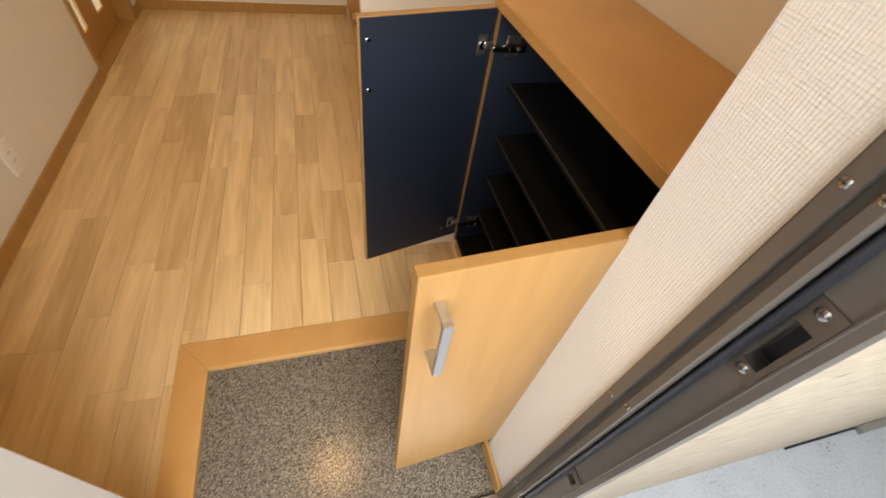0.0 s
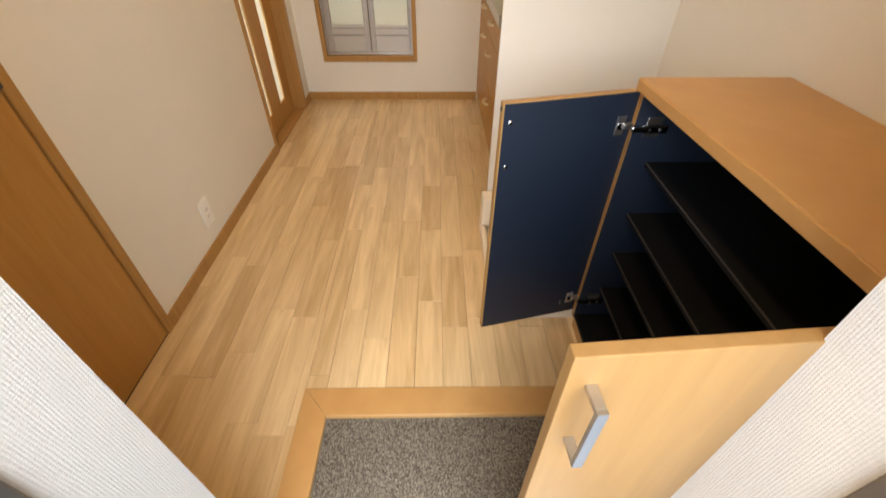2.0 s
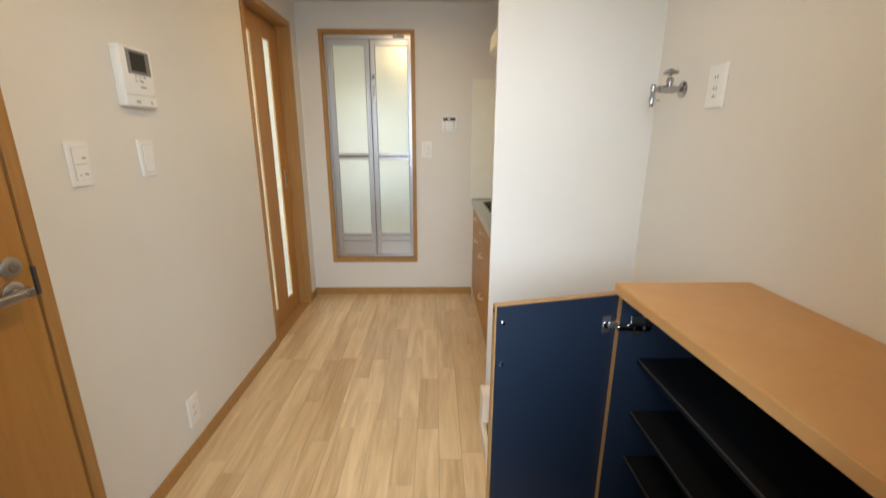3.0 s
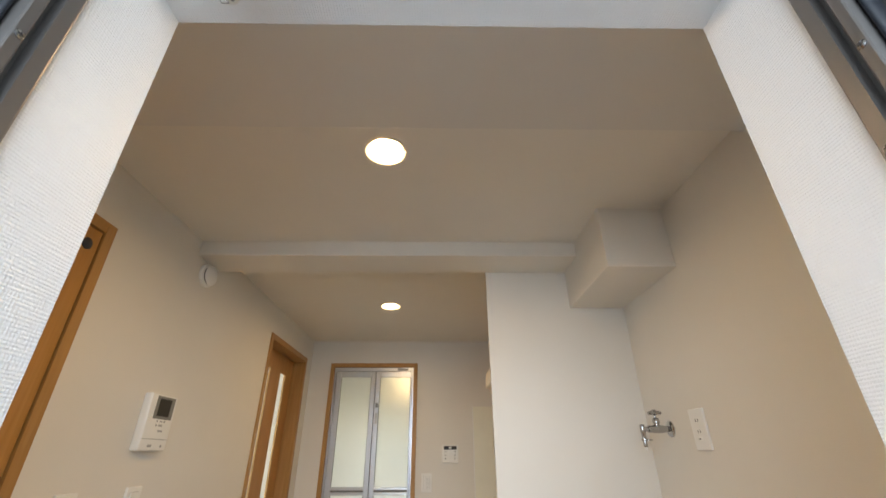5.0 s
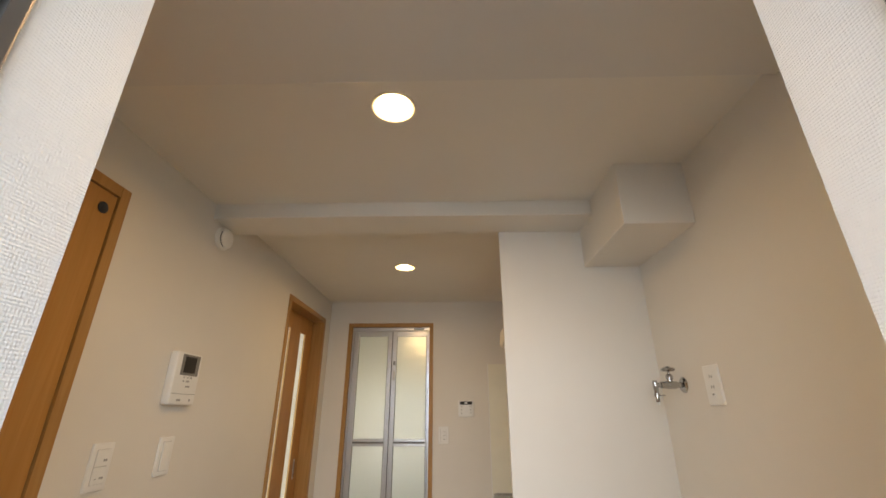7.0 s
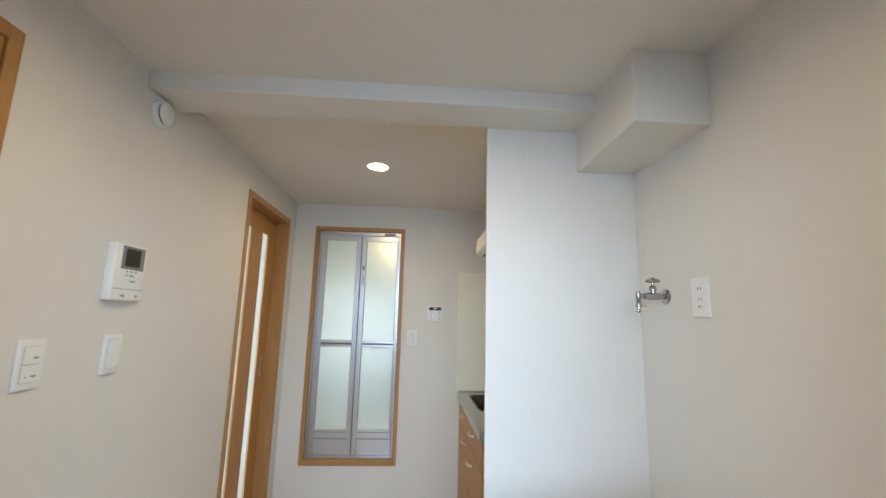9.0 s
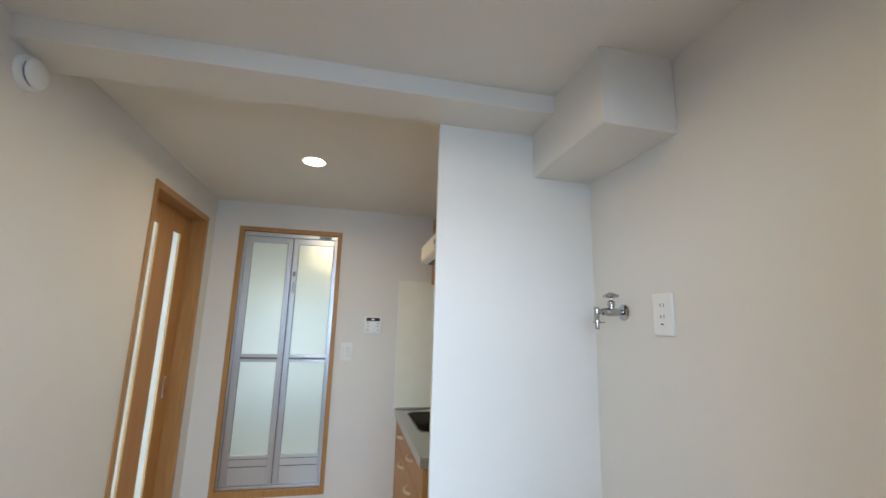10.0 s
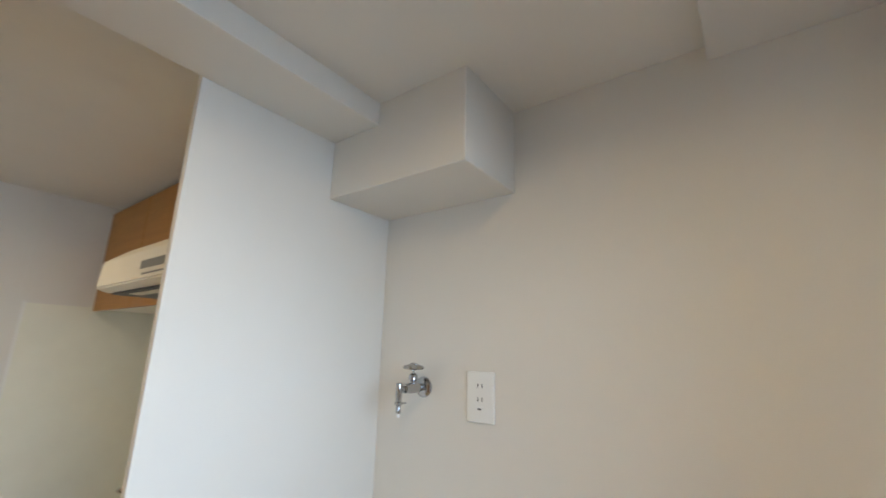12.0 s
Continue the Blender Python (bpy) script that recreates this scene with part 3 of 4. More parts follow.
part("round_plug", turned([(0.0, 0.0), (0.017, 0.0), (0.017, 0.003), (0.014, 0.005), (0.0, 0.004)], pose(XL + 0.002, 0.943, 1.898, 0, 90, 0), 24), RUBBER, side, "round black plug", smooth=True)
part("latch_plate", boxes((XL - 0.004, XL + 0.0095, DY1 - 0.0045, DY1 + 0.004, 0.895, 0.968), bevel=0.001), SLOT, side, "dark metal latch plate")
lever = part("lever_handle", turned([(0.0, 0.0), (0.027, 0.0), (0.027, 0.006), (0.023, 0.009), (0.009, 0.010), (0.009, 0.048), (0.0, 0.048)], pose(XL + 0.002, 0.925, 0.920, 0, 90, 0), 24), LEVER, side, "dull grey metal lever handle", smooth=True)
bm = bmesh.new()
box(bm, XL + 0.030, XL + 0.046, 0.815, 0.940, 0.909, 0.931, 0.006, 3)
part("grip", bm, LEVER, lever, smooth=True)
part("thumb_turn", turned([(0.0, 0.0), (0.025, 0.0), (0.025, 0.005), (0.022, 0.008), (0.012, 0.009), (0.010, 0.013), (0.0, 0.013)], pose(XL + 0.002, 0.935, 0.979, 0, 90, 0), 28), LEVER, side, "dull grey thumb turn", smooth=True)

# ---- sliding door ----
casing("sliding_door_frame", "brown wood frame of the sliding door", SY0, SY1, ST, 0.12)
slide = thing("sliding_door", (XL - 0.095, (SY0 + SY1) / 2, 0.0), "brown wood sliding door with two tall frosted glass slits", "door")
SX0, SX1 = XL - 0.112, XL - 0.080
G = ((2.545, 2.668), (2.842, 2.958))
GZ0, GZ1 = 0.130, 1.875
for nm, a, b in (("stile", SY0 + 0.002, G[0][0]), ("mid_stile", G[0][1], G[1][0]), ("stile", G[1][1], SY1 - 0.002)):
    part(nm, boxes((SX0, SX1, a, b, 0.006, ST - 0.003), bevel=0.0012), DOORWOOD, slide)
for a, b in G:
    part("rail", boxes((SX0, SX1, a, b, 0.006, GZ0), bevel=0.0008), DOORWOOD, slide)
    part("rail", boxes((SX0, SX1, a, b, GZ1, ST - 0.003), bevel=0.0008), DOORWOOD, slide)
    pane = part("pane", boxes((SX0 + 0.018, SX0 + 0.022, a + 0.0005, b - 0.0005, GZ0 + 0.0005, GZ1 - 0.0005)), FROST, slide, "frosted glass pane")
    pane.visible_shadow = False
    part("bead", boxes((SX0 + 0.0225, SX1 - 0.001, a + 0.0005, a + 0.011, GZ0 + 0.001, GZ1 - 0.001)), BEAD_WOOD, slide, "wood bead with the pane's glow in its colour")
    part("bead", boxes((SX0 + 0.0225, SX1 - 0.001, b - 0.011, b - 0.0005, GZ0 + 0.001, GZ1 - 0.001)), BEAD_WOOD, slide, "wood bead with the pane's glow in its colour")
pull = part("finger_pull", boxes((SX1 - 0.001, SX1 + 0.002, 3.012, 3.036, 0.925, 1.045), bevel=0.001), ALU, slide, "recessed metal finger pull")
part("pull_recess", boxes((SX1 + 0.0015, SX1 + 0.0025, 3.017, 3.031, 0.935, 1.035)), GREYPL, pull)
structure("sliding_track", boxes((SX0 - 0.002, XL - 0.0005, SY0, SY1, -0.0044, 0.002)), CASING, "brown wood floor strip under the sliding door", "trim")

# ---- bathroom folding door ----
bc = thing("bath_door_frame", ((BX0 + BX1) / 2, YB, BZ0 - 0.03), "brown wood frame round the bathroom door, above the floor", "door frame", kind="structure")
W = 0.030
for nm, r in (("stile", (BX0 - W, BX0, YB - 0.010, YB + 0.101, BZ0 - W, BZ1 + W)), ("stile", (BX1, BX1 + W, YB - 0.010, YB + 0.101, BZ0 - W, BZ1 + W)),
              ("head", (BX0 + 0.0005, BX1 - 0.0005, YB - 0.010, YB + 0.101, BZ1, BZ1 + W)), ("sill", (BX0 + 0.0005, BX1 - 0.0005, YB - 0.012, YB + 0.101, BZ0 - W, BZ0 + 0.012))):
    part(nm, boxes(r, bevel=0.0015), CASING, bc)
bath = thing("folding_door", ((BX0 + BX1) / 2, YB + 0.05, BZ0 + 0.012), "silver aluminium folding bathroom door with frosted panes", "door")
Y0, Y1 = YB + 0.021, YB + 0.060
Z0, Z1 = BZ0 + 0.013, BZ1 - 0.001
part("outer_frame", boxes((BX0 + 0.001, BX0 + 0.014, Y0 - 0.008, Y1 + 0.01, Z0, Z1), (BX1 - 0.012, BX1 - 0.001, Y0 - 0.008, Y1 + 0.01, Z0, Z1),
                          (BX0 + 0.014, BX1 - 0.012, Y0 - 0.008, Y1 + 0.01, Z1 - 0.028, Z1), (BX0 + 0.014, BX1 - 0.012, Y0 - 0.008, Y1 + 0.01, Z0, Z0 + 0.016), bevel=0.002), ALU, bath)
part("top_stop", boxes((BX1 - 0.130, BX1 - 0.045, Y0 - 0.012, Y0 - 0.0085, Z1 - 0.024, Z1 - 0.006), bevel=0.001), GREYPL, bath, "dark grey top catch")
XM = -0.521
for nm, a, b, sl, sr in (("left_panel", BX0 + 0.016, XM - 0.002, 0.041, 0.034), ("right_panel", XM + 0.002, BX1 - 0.013, 0.035, 0.013)):
    z0, z1 = Z0 + 0.018, Z1 - 0.030
    ga, gb = a + sl, b - sr
    pan = part(nm, boxes((a, ga, Y0, Y1 - 0.01, z0, z1), (gb, b, Y0, Y1 - 0.01, z0, z1), (ga, gb, Y0, Y1 - 0.01, z1 - 0.042, z1), bevel=0.003), ALU, bath)
    part("ridge", boxes((a + 0.008, a + 0.011, Y0 - 0.003, Y0 + 0.001, z0 + 0.01, z1 - 0.01), (gb + sr * 0.45, gb + sr * 0.45 + 0.003, Y0 - 0.003, Y0 + 0.001, z0 + 0.01, z1 - 0.01), bevel=0.001), ALU, pan)
    part("mid_rail", boxes((ga, gb, Y0 - 0.005, Y1 - 0.01, 1.106, 1.124), (ga, gb, Y0 + 0.004, Y1 - 0.01, 1.124, 1.137), (ga, gb, Y0 - 0.005, Y1 - 0.01, 1.137, 1.156), bevel=0.002), ALU, pan)
    part("mid_groove", boxes((ga + 0.001, gb - 0.001, Y0 + 0.002, Y0 + 0.0038, 1.1245, 1.1365)), GREYPL, pan, "dark groove of the rail")
    part("kick_panel", boxes((ga, gb, Y0 + 0.010, Y1 - 0.014, z0, 0.457), (ga, gb, Y0 + 0.002, Y1 - 0.012, 0.457, 0.503), (ga, gb, Y0 - 0.004, Y1 - 0.01, 0.503, 0.520), bevel=0.002), KICK, pan)
    part("kick_line", boxes((ga + 0.001, gb - 0.001, Y0 - 0.001, Y0 + 0.0018, 0.498, 0.5028), (ga + 0.001, gb - 0.001, Y0 - 0.001, Y0 + 0.0018, 0.452, 0.4568)), GREYPL, pan, "dark line on the kick panel")
    for g0, g1 in ((0.521, 1.105), (1.157, z1 - 0.043)):
        g = part("pane", boxes((ga - 0.002, gb + 0.002, Y0 + 0.010, Y0 + 0.014, g0, g1)), FROST, pan, "frosted pane")
        g.visible_shadow = False
        for xa in (ga, gb - 0.003):
            part("glazing_strip", boxes((xa, xa + 0.003, Y0 + 0.004, Y0 + 0.0095, g0, g1)), GREYPL, pan, "dark glazing strip")
part("meeting_seal", boxes((XM - 0.0018, XM + 0.0018, Y0 + 0.006, Y0 + 0.018, Z0 + 0.019, Z1 - 0.031)), RUBBER, bath, "dark seal between the panels")
part("latch", boxes((XM + 0.013, XM + 0.031, Y0 - 0.007, Y0 - 0.0032, 1.690, 1.724), bevel=0.002), GREYPL, bath, "dark finger latch")
part("latch_plate", boxes((XM + 0.013, XM + 0.031, Y0 - 0.006, Y0 - 0.0032, 1.575, 1.650), bevel=0.001), GAP, bath)

# ---- shoe cabinet ----
CX, CY0, CY1, CTOP = 0.449, 0.325, 1.013, 0.910
cab = thing("shoe_cabinet", (0.62, 0.67, GZ), "orange wood shoe cabinet with dark shelves, both doors open", "shoe cabinet")
bm = prism([(0.462, CY0 - 0.023), (XR - 0.001, CY0 - 0.023), (XR - 0.001, CY1 + 0.003), (0.433, CY1 + 0.003)], "z", 0.880, CTOP)
bmesh.ops.bevel(bm, geom=list(bm.edges), offset=0.003, segments=3, affect="EDGES")
part("top", bm, ORANGE, cab, "orange wood top")
T = 0.018
for nm, y0, y1, z0 in (("side_panel", CY1 - T, CY1, 0.065), ("side_panel", CY0 - 0.022, CY0 - 0.022 + T, 0.065)):
    sp = part(nm, boxes((CX, XR - 0.002, y0, y1, z0, 0.879)), NAVY, cab)
    part("edge_strip", boxes((CX - 0.001, CX - 0.0002, y0, y1, z0, 0.879)), PALE, sp, "pale wood edge strip")
part("outer_side", boxes((CX, XR - 0.002, CY1 + 0.0003, CY1 + 0.0025, 0.065, 0.879)), ORANGE, cab)
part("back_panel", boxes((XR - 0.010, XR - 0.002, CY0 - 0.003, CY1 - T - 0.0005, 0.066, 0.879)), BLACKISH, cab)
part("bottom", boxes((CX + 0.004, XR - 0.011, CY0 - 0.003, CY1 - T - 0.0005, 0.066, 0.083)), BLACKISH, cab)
part("plinth", boxes((CX + 0.012, XR - 0.002, KY - 0.096, CY1, 0.0025, 0.0645), bevel=0.001), ORANGE, cab)
part("entrance_plinth", boxes((CX + 0.012, XR - 0.002, CY0 - 0.020, KY - 0.097, GZ + 0.0005, 0.0645), bevel=0.001), ORANGE, cab)
for z in (0.222, 0.380, 0.532, 0.698):
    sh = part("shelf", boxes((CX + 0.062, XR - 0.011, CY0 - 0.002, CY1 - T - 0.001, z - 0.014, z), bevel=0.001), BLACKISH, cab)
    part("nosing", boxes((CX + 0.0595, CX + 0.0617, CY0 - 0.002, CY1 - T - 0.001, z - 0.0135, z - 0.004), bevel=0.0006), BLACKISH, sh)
    part("edge_bead", boxes((CX + 0.0590, CX + 0.0617, CY0 - 0.002, CY1 - T - 0.001, z - 0.0038, z), bevel=0.0008), DARKEDGE, sh, "dark grey edge band")


def cabinet_door(name, hinge, angle, z0, z1, inner, label, w=0.352):
    """A door hung at hinge; it reaches w metres from there, turned by angle about z. inner: the side of its dark face."""
    d = part(name, boxes((-w, 0.0, 0.0, 0.019, z0, z1), bevel=0.0018), PALE, cab, label, local=True)
    d.location = Vector((*hinge, 0)) - base(cab)
    d.rotation_euler = (0, 0, radians(angle))
    y0, y1 = (-0.0012, -0.0002) if inner < 0 else (0.0192, 0.0202)
    part("inner_sheet", boxes((0.0035 - w, -0.0035, y0, y1, z0 + 0.003, z1 - 0.003)), NAVY, d, "dark navy inner face", local=True)
    for z in (z0 + 0.075, z1 - 0.085):
        h = part("hinge", boxes((-0.046, -0.022, y0 - 0.0025, y1 + 0.001, z - 0.024, z + 0.024), bevel=0.001), SILVER, d, "dull steel cup hinge", local=True)
        bm = boxes((-0.030, 0.012, y0 - 0.012, y0 + 0.0005, z - 0.008, z + 0.008), bevel=0.003)
        part("arm", bm, SILVER, h, local=True)
        m = Matrix.Translation((-0.034, y0 - 0.001, z)) @ Matrix.Rotation(radians(90), 4, "X")
        part("cup", turned([(0.0, 0.0), (0.010, 0.0), (0.010, 0.004), (0.007, 0.005), (0.0, 0.003)], m, 16), CHROME, h, local=True, smooth=True)
    return d


far = cabinet_door("far_door", (0.449, 1.0125), 13.2, 0.088, 0.880, -1, "orange-edged door seen from its dark navy inside")
near = cabinet_door("near_door", (0.4440, 0.2825), 3.8, 0.080, 0.886, 1, "pale orange wood door with a silver handle")
for z in (0.832, 0.716):
    m = Matrix.Translation((-0.331, -0.0012, z)) @ Matrix.Rotation(radians(90), 4, "X")
    part("handle_screw", turned([(0.0055, 0.0), (0.0055, 0.001), (0.003, 0.0025), (0.0, 0.0025)], m, 14), CHROME, far, smooth=True, local=True)
m = Matrix.Translation((-0.3525, 0.009, 0.864)) @ Matrix.Rotation(radians(-90), 4, "Y")
part("edge_bumper", turned([(0.0055, 0.0), (0.005, 0.0015), (0.0, 0.002)], m, 14), RUBBER, far, smooth=True, local=True)
part("sticker", boxes((-0.068, -0.063, -0.0022, -0.0013, 0.135, 0.152)), GREYPL, far, local=True)


def bar_handle(parent, y_face, outward, x=-0.322):
    """Square bent bar: two feet and a grip."""
    f0, f1 = sorted((y_face, y_face + outward * 0.029))
    g0, g1 = sorted((y_face + outward * 0.029, y_face + outward * 0.036))
    bm = boxes((x - 0.0065, x + 0.0065, g0, g1, 0.708, 0.836), (x - 0.0065, x + 0.0065, f0, f1, 0.829, 0.836), (x - 0.0065, x + 0.0065, f0, f1, 0.708, 0.715), bevel=0.0008)
    part("handle", bm, SILVER, parent, "satin silver bar handle", local=True)


bar_handle(near, 0.0, -1, -0.323)
bar_handle(far, 0.019, 1)
for z in (0.165, 0.795):
    hp = part("hinge_plate", boxes((CX + 0.028, CX + 0.066, CY1 - T - 0.004, CY1 - T - 0.0002, z - 0.026, z + 0.026), bevel=0.0015), STEEL, cab, "steel hinge plate on the side panel")
    part("hinge_link", boxes((CX - 0.012, CX + 0.030, CY1 - T - 0.020, CY1 - T - 0.008, z - 0.007, z + 0.007), bevel=0.003), CHROME, hp)
    part("hinge_body", boxes((CX + 0.014, CX + 0.078, CY1 - T - 0.017, CY1 - T - 0.0042, z - 0.010, z + 0.010), bevel=0.004), CHROME, hp)
    for k in (0.030, 0.058):
        m = Matrix.Translation((CX + k, CY1 - T - 0.017, z)) @ Matrix.Rotation(radians(90), 4, "X")
        part("screw", turned([(0.0045, -0.001), (0.0045, 0.001), (0.002, 0.0018), (0.0, 0.0018)], m, 12), SILVER, hp, smooth=True)

# ---- washing machine space ----
pan = thing("washing_machine_pan", (0.47, 1.33, 0.0), "ivory plastic washing machine pan on the floor", "drain pan")
px0, px1, py0, py1 = 0.158, 0.786, 1.045, 1.628
part("tray", boxes((px0, px1, py0, py1, 0.0005, 0.014), bevel=0.004), PAN, pan)
part("rim", boxes((px0, px0 + 0.02, py0, py1, 0.0145, 0.062), (px1 - 0.02, px1, py0, py1, 0.0145, 0.062), (px0 + 0.02, px1 - 0.02, py0, py0 + 0.02, 0.0145, 0.062),
                  (px0 + 0.02, px1 - 0.02, py1 - 0.02, py1, 0.0145, 0.062), bevel=0.004), PAN, pan)
part("corner_block", boxes((px0 + 0.001, px0 + 0.075, py1 - 0.080, py1 - 0.001, 0.0625, 0.205), bevel=0.006), PAN, pan)

tap = thing("washing_tap", (XR, 1.470, 1.436), "chrome wall tap with a lobed handle for a washing machine", "tap")
ty, tz = 1.470, 1.436
part("flange", turned([(0.0, 0.0), (0.027, 0.0), (0.027, 0.003), (0.022, 0.008), (0.012, 0.010), (0.0, 0.010)], pose(XR, ty, tz, 0, -90, 0)), CHROME, tap, smooth=True)
body = part("body", turned([(0.0095, 0.006), (0.0095, 0.022), (0.012, 0.024), (0.0135, 0.034), (0.0135, 0.062), (0.0115, 0.070), (0.012, 0.074), (0.012, 0.082), (0.008, 0.084), (0.008, 0.100), (0.0, 0.102)], pose(XR, ty, tz, 0, -90, 0)), CHROME, tap, smooth=True)
part("bonnet", turned([(0.009, 0.0), (0.009, 0.018), (0.012, 0.020), (0.012, 0.032), (0.009, 0.036), (0.004, 0.038), (0.004, 0.050), (0.0, 0.050)], pose(XR - 0.048, ty, tz)), CHROME, body, smooth=True)
bm = turned([(0.0, 0.0), (0.010, 0.0), (0.026, 0.002), (0.031, 0.006), (0.027, 0.011), (0.012, 0.015), (0.008, 0.018), (0.005, 0.019), (0.0, 0.019)], None, 48)
for v in bm.verts:                                  # four rounded lobes
    r = math.hypot(v.co.x, v.co.y)
    if r > 0.011:
        q = 0.80 + 0.20 * math.cos(4 * math.atan2(v.co.y, v.co.x))
        v.co.x, v.co.y = v.co.x * q, v.co.y * q
bmesh.ops.transform(bm, matrix=pose(XR - 0.048, ty, tz + 0.046, 0, 0, 20), verts=bm.verts)
part("lobed_handle", bm, CHROME, tap, smooth=True)
sp = part("spout", turned([(0.0, 0.016), (0.007, 0.015), (0.0085, 0.008), (0.0085, -0.016), (0.0075, -0.018), (0.0075, -0.030), (0.0105, -0.031), (0.0105, -0.037), (0.0065, -0.039), (0.0065, -0.050), (0.0075, -0.052), (0.006, -0.058), (0.0, -0.058)], pose(XR - 0.102, ty, tz)), CHROME, tap, smooth=True)
part("lever_tab", boxes((XR - 0.092, XR - 0.074, ty - 0.004, ty + 0.004, tz - 0.037, tz - 0.033), bevel=0.001), CHROME, sp)
part("nozzle", turned([(0.0045, 0.0), (0.0045, -0.009), (0.0, -0.010)], pose(XR - 0.102, ty, tz - 0.058), 14), WHITE, sp, "white plastic nozzle tip", smooth=True)

# ---- wall plates; built for the left wall and turned for the others ----


def wall_plate(name, at, turn, label, category, w, h, depth=0.009):
    """A plate standing off a wall: local x points out, y to its side, z up from its middle."""
    o = thing(name, at, label, category, turn=turn)
    bm = bmesh.new()
    box(bm, 0, depth, -w / 2, w / 2, -h / 2, h / 2, 0.003, 3)
    part("plate", bm, WHITE, o, smooth=True, local=True)
    return o


def bit(name, parent, x0, x1, y0, y1, z0, z1, mat, label="", bevel=0.0):
    return part(name, boxes((x0, x1, y0, y1, z0, z1), bevel=bevel), mat, parent, label, local=True)


s1 = wall_plate("double_light_switch", (XL, 1.190, 1.202), 0, "white double light switch with labelled rockers", "light switch", 0.076, 0.124)
for z0, z1 in ((-0.044, -0.001), (0.001, 0.044)):
    bit("rocker_gap", s1, 0.0089, 0.0092, -0.0245, 0.0245, z0 - 0.0012, z1 + 0.0012, GAP)
    r = bit("rocker", s1, 0.0085, 0.0125, -0.023, 0.023, z0, z1, WHITE, bevel=0.0015)
    bit("name_mark", r, 0.0126, 0.0129, 0.002, 0.016, z0 + 0.012, z0 + 0.018, INK)
bit("indicator", s1, 0.0126, 0.0130, -0.014, -0.009, -0.032, -0.029, INK)
s2 = wall_plate("light_switch", (XL, 1.472, 1.204), 0, "white single light switch below the intercom", "light switch", 0.074, 0.122)
bit("rocker_gap", s2, 0.0089, 0.0092, -0.0225, 0.0225, -0.0465, 0.0465, GAP)
bit("rocker", s2, 0.0085, 0.0125, -0.021, 0.021, -0.045, 0.045, WHITE, bevel=0.0015)
s3 = wall_plate("wall_socket", (XL, 1.480, 0.193), 0, "white low wall socket above the baseboard", "socket", 0.073, 0.122)
for z in (-0.016, 0.016):
    for y in (-0.006, 0.006):
        bit("slot", s3, 0.0088, 0.0093, y - 0.0013, y + 0.0013, z - 0.005, z + 0.005, SLOT)
s4 = wall_plate("washing_machine_socket", (XR, 1.286, 1.4255), 180, "white double socket with earth terminal", "socket", 0.078, 0.121)
for z in (0.026, -0.006):
    for y in (-0.006, 0.006):
        bit("slot", s4, 0.0088, 0.0094, y - 0.0012, y + 0.0012, z - 0.005, z + 0.005, SLOT)
e = bit("earth_cover", s4, 0.0088, 0.0115, -0.010, 0.010, -0.035, -0.022, WHITE, bevel=0.001)
bit("earth_hole", e, 0.0116, 0.012, -0.005, 0.005, -0.030, -0.026, SLOT)
s5 = wall_plate("bath_light_switch", (-0.106, YB, 1.183), -90, "white triple light switch beside the bathroom door", "light switch", 0.076, 0.120)
for k in range(3):
    bit("rocker_gap", s5, 0.0089, 0.0092, -0.0222, 0.0222, -0.0408 + 0.027 * k, -0.0132 + 0.027 * k, GAP)
    r = bit("rocker", s5, 0.0085, 0.0120, -0.021, 0.021, -0.040 + 0.027 * k, -0.014 + 0.027 * k, WHITE, bevel=0.001)
    bit("name_mark", r, 0.0121, 0.0124, -0.002, 0.014, -0.030 + 0.027 * k, -0.026 + 0.027 * k, INK)
rc = wall_plate("bath_remote", (0.066, YB, 1.3695), -90, "white water heater remote with a dark display", "remote control", 0.118, 0.118, 0.016)
bit("display", rc, 0.0155, 0.0170, -0.047, 0.047, 0.026, 0.050, SCREEN, "dark display", 0.001)
bit("display_mark", rc, 0.0171, 0.0174, -0.012, 0.010, 0.034, 0.043, WHITE)
for y in (-0.034, 0.034):
    for z in (-0.034, -0.010, 0.012):
        b_ = bit("button", rc, 0.0155, 0.0185, y - 0.014, y + 0.014, z - 0.007, z + 0.007, WHITE, bevel=0.0015)
        bit("mark", b_, 0.0186, 0.0189, y - 0.006, y + 0.006, z - 0.002, z + 0.003, GREYPL)
bit("big_button", rc, 0.0155, 0.0185, -0.013, 0.013, -0.030, 0.010, WHITE, bevel=0.002)

ic = thing("intercom", (XL, 1.466, 1.4610), "white video intercom with a small dark screen", "intercom")
bm = bmesh.new()
box(bm, 0, 0.030, -0.076, 0.076, -0.091, 0.091, 0.006, 3)
part("body", bm, WHITE, ic, smooth=True, local=True)
bz = bit("bezel", ic, 0.029, 0.0318, -0.046, 0.060, 0.010, 0.084, GREYPL, "grey screen surround", 0.001)
bit("screen", bz, 0.0316, 0.0324, -0.032, 0.038, 0.019, 0.076, SCREEN, "dark screen")
bit("flap_line", ic, 0.0298, 0.0303, -0.071, 0.071, -0.0545, -0.0530, GREYPL)
for y, z, w, h in ((-0.016, 0.003, 0.004, 0.003), (0.006, 0.003, 0.007, 0.002), (0.026, 0.003, 0.005, 0.003), (-0.016, -0.010, 0.004, 0.003), (0.008, -0.010, 0.010, 0.003), (0.014, -0.028, 0.013, 0.003),
                   (-0.022, -0.075, 0.011, 0.004), (0.042, -0.075, 0.005, 0.004)):
    bit("print_mark", ic, 0.0300, 0.0304, y - w, y + w, z - h, z + h, INK)

